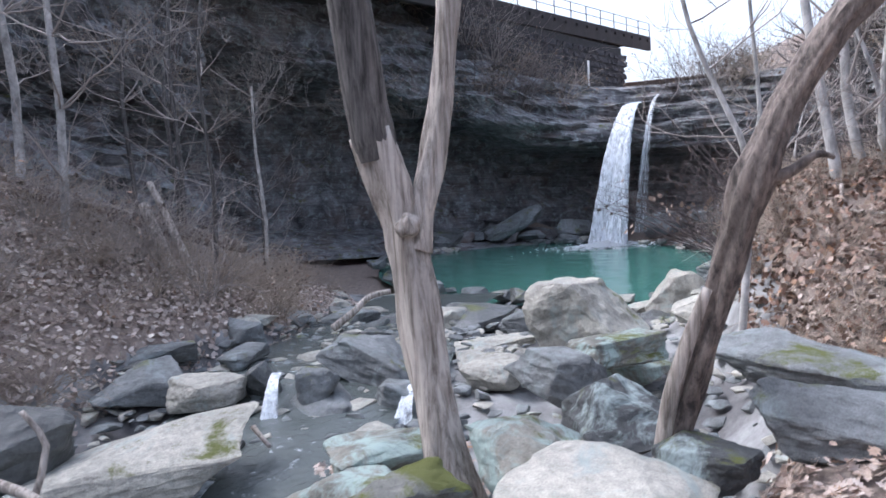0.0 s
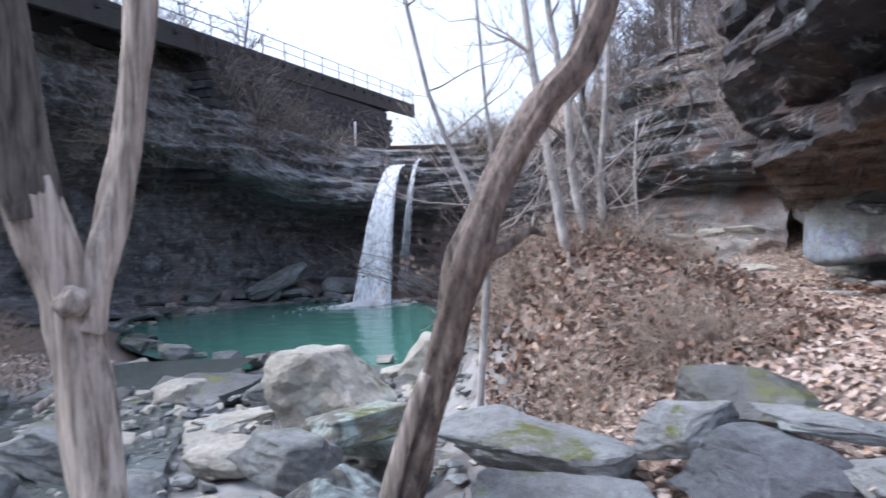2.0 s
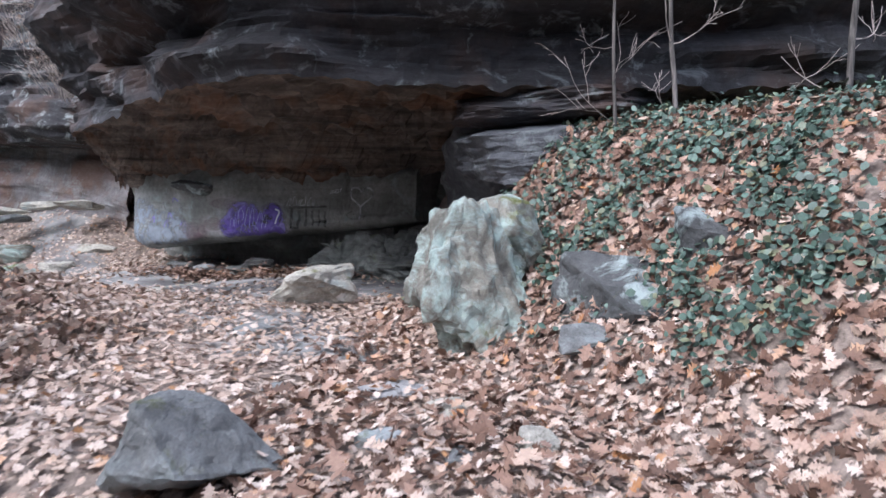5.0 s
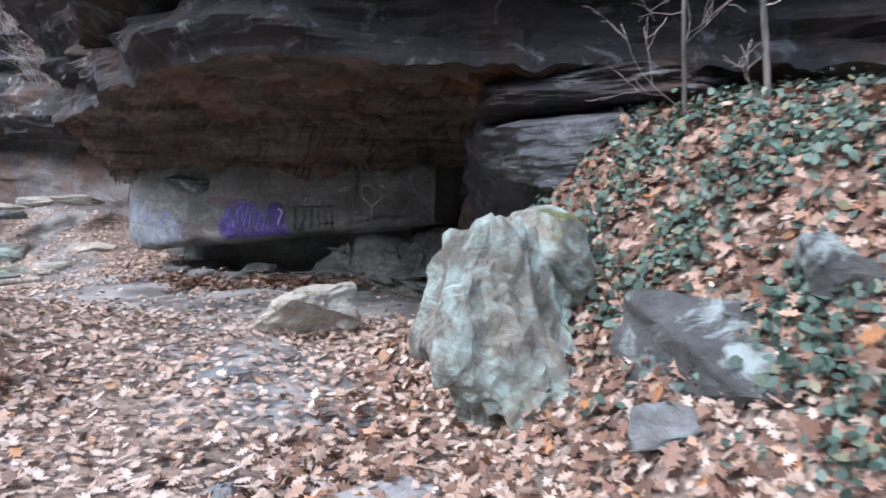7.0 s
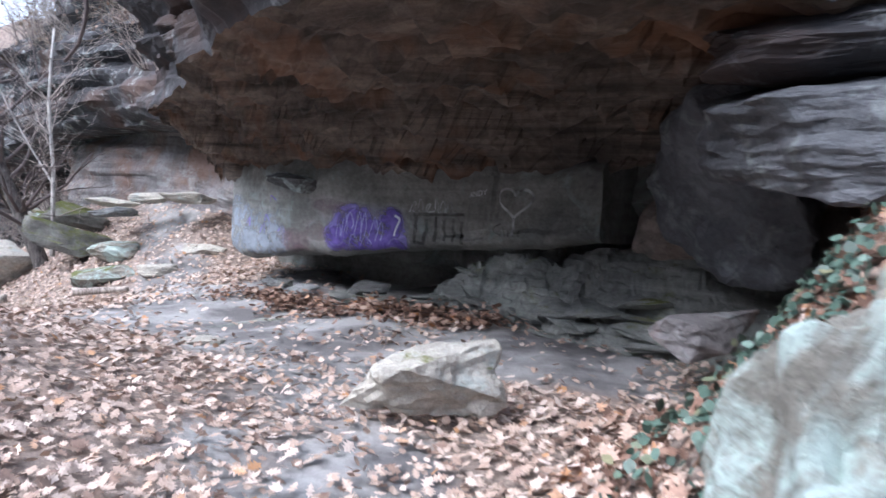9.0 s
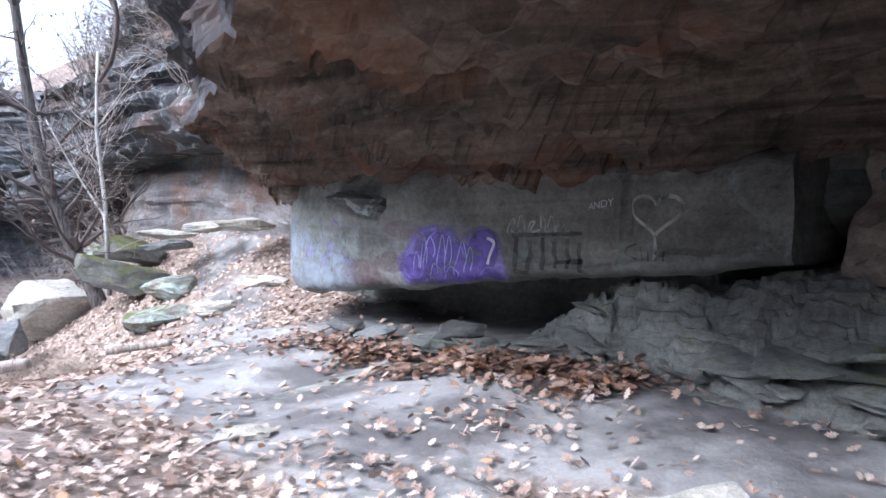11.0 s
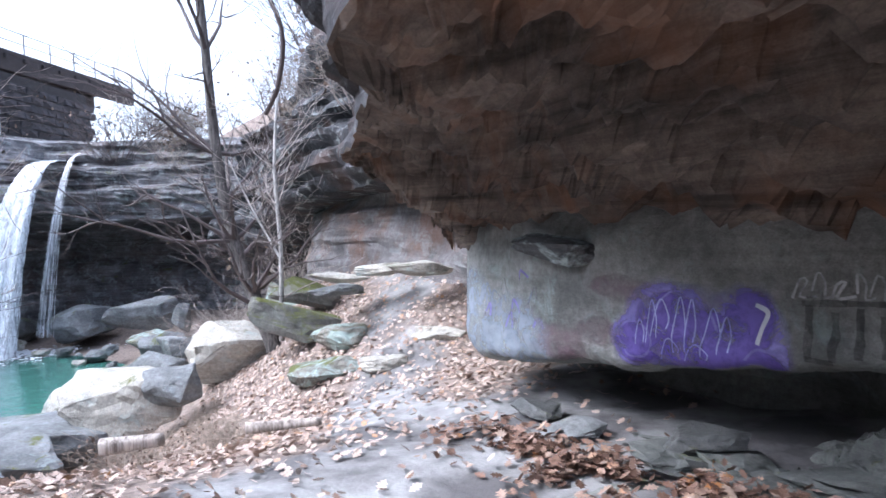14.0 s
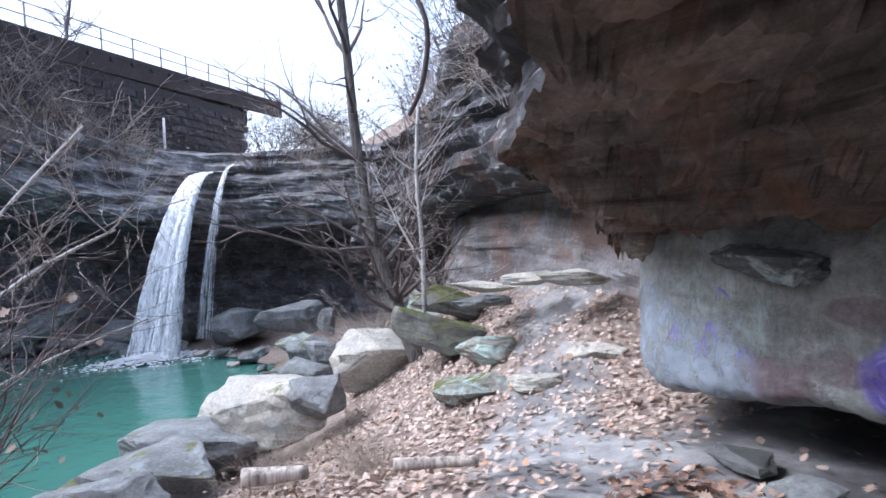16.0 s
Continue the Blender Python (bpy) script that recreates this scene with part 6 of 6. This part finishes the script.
# brush
SHRUBS = [shrub_mesh("shrub", 1, 0.9, 30, M_STRAW, 0.7, 3, M_LEAFDARK), shrub_mesh("shrub", 2, 1.2, 26, M_TWIG, 0.4), shrub_mesh("shrub", 3, 0.7, 34, M_STRAW, 0.6), shrub_mesh("shrub", 4, 1.6, 24, M_TWIGDARK, 0.3, 2, M_LEAFDARK)]


def plant(k, x, y, s, label, group, z=None):
    ob = copy_thing(SHRUBS[k], pose(x, y, ground_z(x, y, False) if z is None else z, 0, 0, (x * 77 + y * 31) % 360) @ Matrix.Scale(s, 4))
    return tagged(ob, label, "shrub", group)


rnd = random.Random(5)
n = 0
while n < 64:
    x, y = rnd.uniform(-9.8, -3.2), rnd.uniform(0.6, 5.4)
    if not dry(x, y - 0.3) or (x > -4.6 and y > 3.0) or x + 0.9 * y > -1.2 or math.hypot(x + 3.9, y - 5.8) < 2.2:
        continue
    plant(rnd.choice((0, 2, 2)), x, y, rnd.uniform(0.4, 0.8), "tangled dry brush with withered leaves on the mound", "mound brush")
    n += 1
n = 0
while n < 210:
    x, y = rnd.uniform(-26, -5) if n < 110 else rnd.uniform(-15, -6), rnd.uniform(-14, -1.5)
    if y > interp(MARGIN_L, x) - 0.2:
        continue
    plant(rnd.choice((0, 1, 2, 2, 2)), x, y, rnd.uniform(0.7, 1.5), "bare tangled brush on the slope across the stream", "slope brush")
    n += 1
for k in range(26):
    x = rnd.uniform(-14.5, -9.2)
    y = 8.6 + (-x - 9.2) * 0.55 + rnd.uniform(-1.3, 0.4)
    plant(rnd.choice((2, 2, 0)), x, y, rnd.uniform(0.35, 0.7), "dry grassy stalks on the bank above the pool", "shore brush")
for k in range(8):
    plant(3, rnd.uniform(-11, -8.2), rnd.uniform(3.6, 5.6), rnd.uniform(1.0, 1.5), "tall dark brush at the back of the mound", "mound brush")
for k in range(6):
    plant(1, rnd.uniform(-19, -15.0), rnd.uniform(13.4, 15.2), rnd.uniform(1.0, 1.6), "bare thicket at the foot of the leaning tree", "shore brush")
# brush hanging along the cliff tops
for k in range(16):
    t = k / 15
    x, y = -8.6 - 2.2 * t + rnd.uniform(-0.3, 0.3), 9.6 + 4.2 * t + rnd.uniform(-0.3, 0.3)
    plant(rnd.choice((0, 1, 3)), x, y, rnd.uniform(0.7, 1.2), "withered brush clinging to the shelter cliff", "cliff brush", 4.0 + rnd.uniform(-0.8, 1.4))
def thicket(name, places, label):
    """Far brush that nobody could count: one mesh of twigs and one of clinging leaves."""
    mass = {}
    for k, x, y, z, sc in places:
        m = pose(x, y, z, 0, 0, (x * 77 + y * 31) % 360) @ Matrix.Scale(sc, 4)
        for c in SHRUBS[k].children:
            vs, fs = mass.setdefault(c.data.materials[0].name, ([], []))
            b = len(vs)
            vs += [m @ v.co for v in c.data.vertices]
            fs += [[b + i for i in p.vertices] for p in c.data.polygons]
    for mn, (vs, fs) in sorted(mass.items()):
        tagged(obj(name, vs, fs, bpy.data.materials[mn]), label, "brush", kind="stuff")


spots = []
for k in range(90):
    x, y = rnd.uniform(-29, -9), rnd.uniform(16.5, 27)
    if outside(x, y) < 2.0:
        x, y = x + 1.5, y + 4
    spots.append((rnd.choice((0, 1, 3, 3)), x, y, max(ground_z(x, y, False), 6.6 if y < 21 else 0), rnd.uniform(1.6, 2.8)))
thicket("hill_brush", spots, "dense bare brush on the hill above the gorge")
spots = []
for k in range(56):
    seg = rnd.randint(0, 4)
    a, b = [((-29, 19.6), (-33.5, 16.4)), ((-34, 12.5), (-35.5, 3)), ((-34, 3), (-31, -6)), ((-12, 14.6), (-25, 20.0)), ((-29, -7), (-12, -14.5))][seg]
    t = rnd.random()
    spots.append((rnd.choice((1, 3, 0)), a[0] + (b[0] - a[0]) * t, a[1] + (b[1] - a[1]) * t, rnd.uniform(4.6, 6.8), rnd.uniform(1.1, 2.0)))
thicket("ledge_brush", spots, "bare brush along the far cliff ledges")
spots = []
for k in range(46):
    x, y = rnd.uniform(-41, -35.5), rnd.uniform(-3, 12.5)
    spots.append((rnd.choice((0, 1, 3)), x, y, max(ground_z(x, y, False), 5.6 + 0.55 * max(0, 12 - y)), rnd.uniform(1.6, 2.6)))
thicket("bridge_brush", spots, "dense bare brush on the hillside below the bridge")
for s in SHRUBS:
    for o in (*s.children_recursive, s):
        bpy.data.objects.remove(o)

# woods on the plateau
WOODS = [tree_mesh("bare_tree", 31 + k, 9 + 2 * (k % 3), 0.14 + 0.03 * (k % 2), M_BARK if k % 2 else M_SMOOTHBARK, M_TWIGDARK, (0.03 * (k - 1), 0.02), 16, 2, 0.3, 0.4, 0.008) for k in range(4)]
rnd = random.Random(8)
n = 0
while n < 290:
    x, y = (rnd.uniform(-75, 25), rnd.uniform(-45, 55)) if n < 100 else (rnd.uniform(-26, 6), rnd.uniform(11, 34)) if n < 190 else (rnd.uniform(-31, -14), rnd.uniform(19, 29)) if n < 235 else (rnd.uniform(-27, -11), rnd.uniform(17, 34))
    o = outside(x, y)
    if n >= 235 and not 0 < y - 6.5 - 0.732 * (-x - 3.9) < 9:
        continue
    if not (5.2 if n < 100 else 4.4 if n < 235 else 1.5) < o < 26:
        continue
    if -56 < x < -34 and 9 < y < 32 and n % 3:
        continue
    n += 1
    tagged(copy_thing(WOODS[n % 4], pose(x, y, ground_z(x, y, False) - 0.1, 0, 0, rnd.uniform(0, 360)) @ Matrix.Scale(rnd.uniform(0.7, 1.25), 4)), "bare winter tree in the woods above the gorge", "tree", "plateau woods")
for s in WOODS:
    for o in (*s.children_recursive, s):
        bpy.data.objects.remove(o)


# ---- bridge above the fall ----
def box_part(name, parent, m, size, material, label=""):
    bm = bmesh.new()
    bmesh.ops.create_cube(bm, size=1, matrix=m @ Matrix.Diagonal((*size, 1)))
    bmesh.ops.bevel(bm, geom=bm.edges[:], offset=min(size) * 0.08, segments=1, affect="EDGES")
    return part(name, bm, material, parent, label)


def bridge():
    root = empty("bridge")
    tagged(root, "old dark timber bridge on a stone abutment with a pipe railing", "bridge")
    a, b = Vector((-27.2, -7.5, 10.75)), Vector((-53.0, 25.5, 11.85))
    ln = (b - a).length
    rz = math.degrees(math.atan2(b.y - a.y, b.x - a.x))
    mid = (a + b) / 2
    base = pose(*mid, 0, math.degrees(math.asin((a.z - b.z) / ln)), rz)
    box_part("deck", root, base @ pose(0, 0, 0.1), (ln, 3.2, 0.25), M_TIMBER)
    for s in (-1.45, 1.45):
        box_part("girder", root, base @ pose(0, s, -0.45), (ln, 0.3, 0.85), M_TIMBER)
    n = int(ln / 2.2)
    for s in (-1.5, 1.5):
        for k in range(n + 1):
            box_part("post", root, base @ pose(-ln / 2 + ln * k / n, s, 0.75), (0.07, 0.07, 1.15), M_STEEL)
        for h in (0.75, 1.3):
            box_part("rail", root, base @ pose(0, s, h), (ln, 0.05, 0.05), M_STEEL)
    for k in range(28):
        box_part("cross_beam", root, base @ pose(-ln / 2 + ln * (k + 0.5) / 28, 0, -0.15), (0.18, 3.5, 0.2), M_TIMBER)
    return root


def abutment():
    root = empty("abutment")
    tagged(root, "dark coursed stone abutment under the bridge", "wall")
    rnd = random.Random(2)
    a, b = Vector((-36.2, 4.6, 0)), Vector((-49.5, 21.6, 0))
    ln = (b - a).length
    rz = math.degrees(math.atan2(b.y - a.y, b.x - a.x))
    box_part("core", root, pose((a.x + b.x) / 2, (a.y + b.y) / 2, 7.4, 0, 0, rz), (ln - 0.3, 2.3, 6.6), M_MORTAR)
    meshes = []
    for k in range(4):
        bm = bmesh.new()
        bmesh.ops.create_cube(bm, size=1)
        bmesh.ops.bevel(bm, geom=bm.edges[:], offset=0.07, segments=1, affect="EDGES")
        for q in bm.verts:
            q.co += Vector((rnd.gauss(0, 0.02), rnd.gauss(0, 0.03), rnd.gauss(0, 0.02)))
        me = bpy.data.meshes.new("stone")
        bm.to_mesh(me)
        bm.free()
        me.materials.append(M_STONEBLK)
        meshes.append(me)
    rows = 13
    for r in range(rows):
        z = 4.35 + r * 0.46
        x = 0.0
        while x < ln:
            w = rnd.uniform(0.6, 1.1)
            p = a.lerp(b, min(1, (x + w / 2) / ln))
            o = new("stone", rnd.choice(meshes))
            o.parent = root
            o.matrix_basis = pose(p.x, p.y, z, 0, 0, rz) @ Matrix.Diagonal((w - 0.04, 2.5, 0.41, 1))
            x += w


bridge()
abutment()
v, f = [], []
tube(v, f, [(-38.1, 14.55, 5.0), (-38.1, 14.55, 6.8), (-38.1, 14.55, 7.95)], [0.06] * 3, 10)
tagged(obj("standpipe", v, f, M_PIPE), "white upright plastic pipe beside the fall", "pipe")
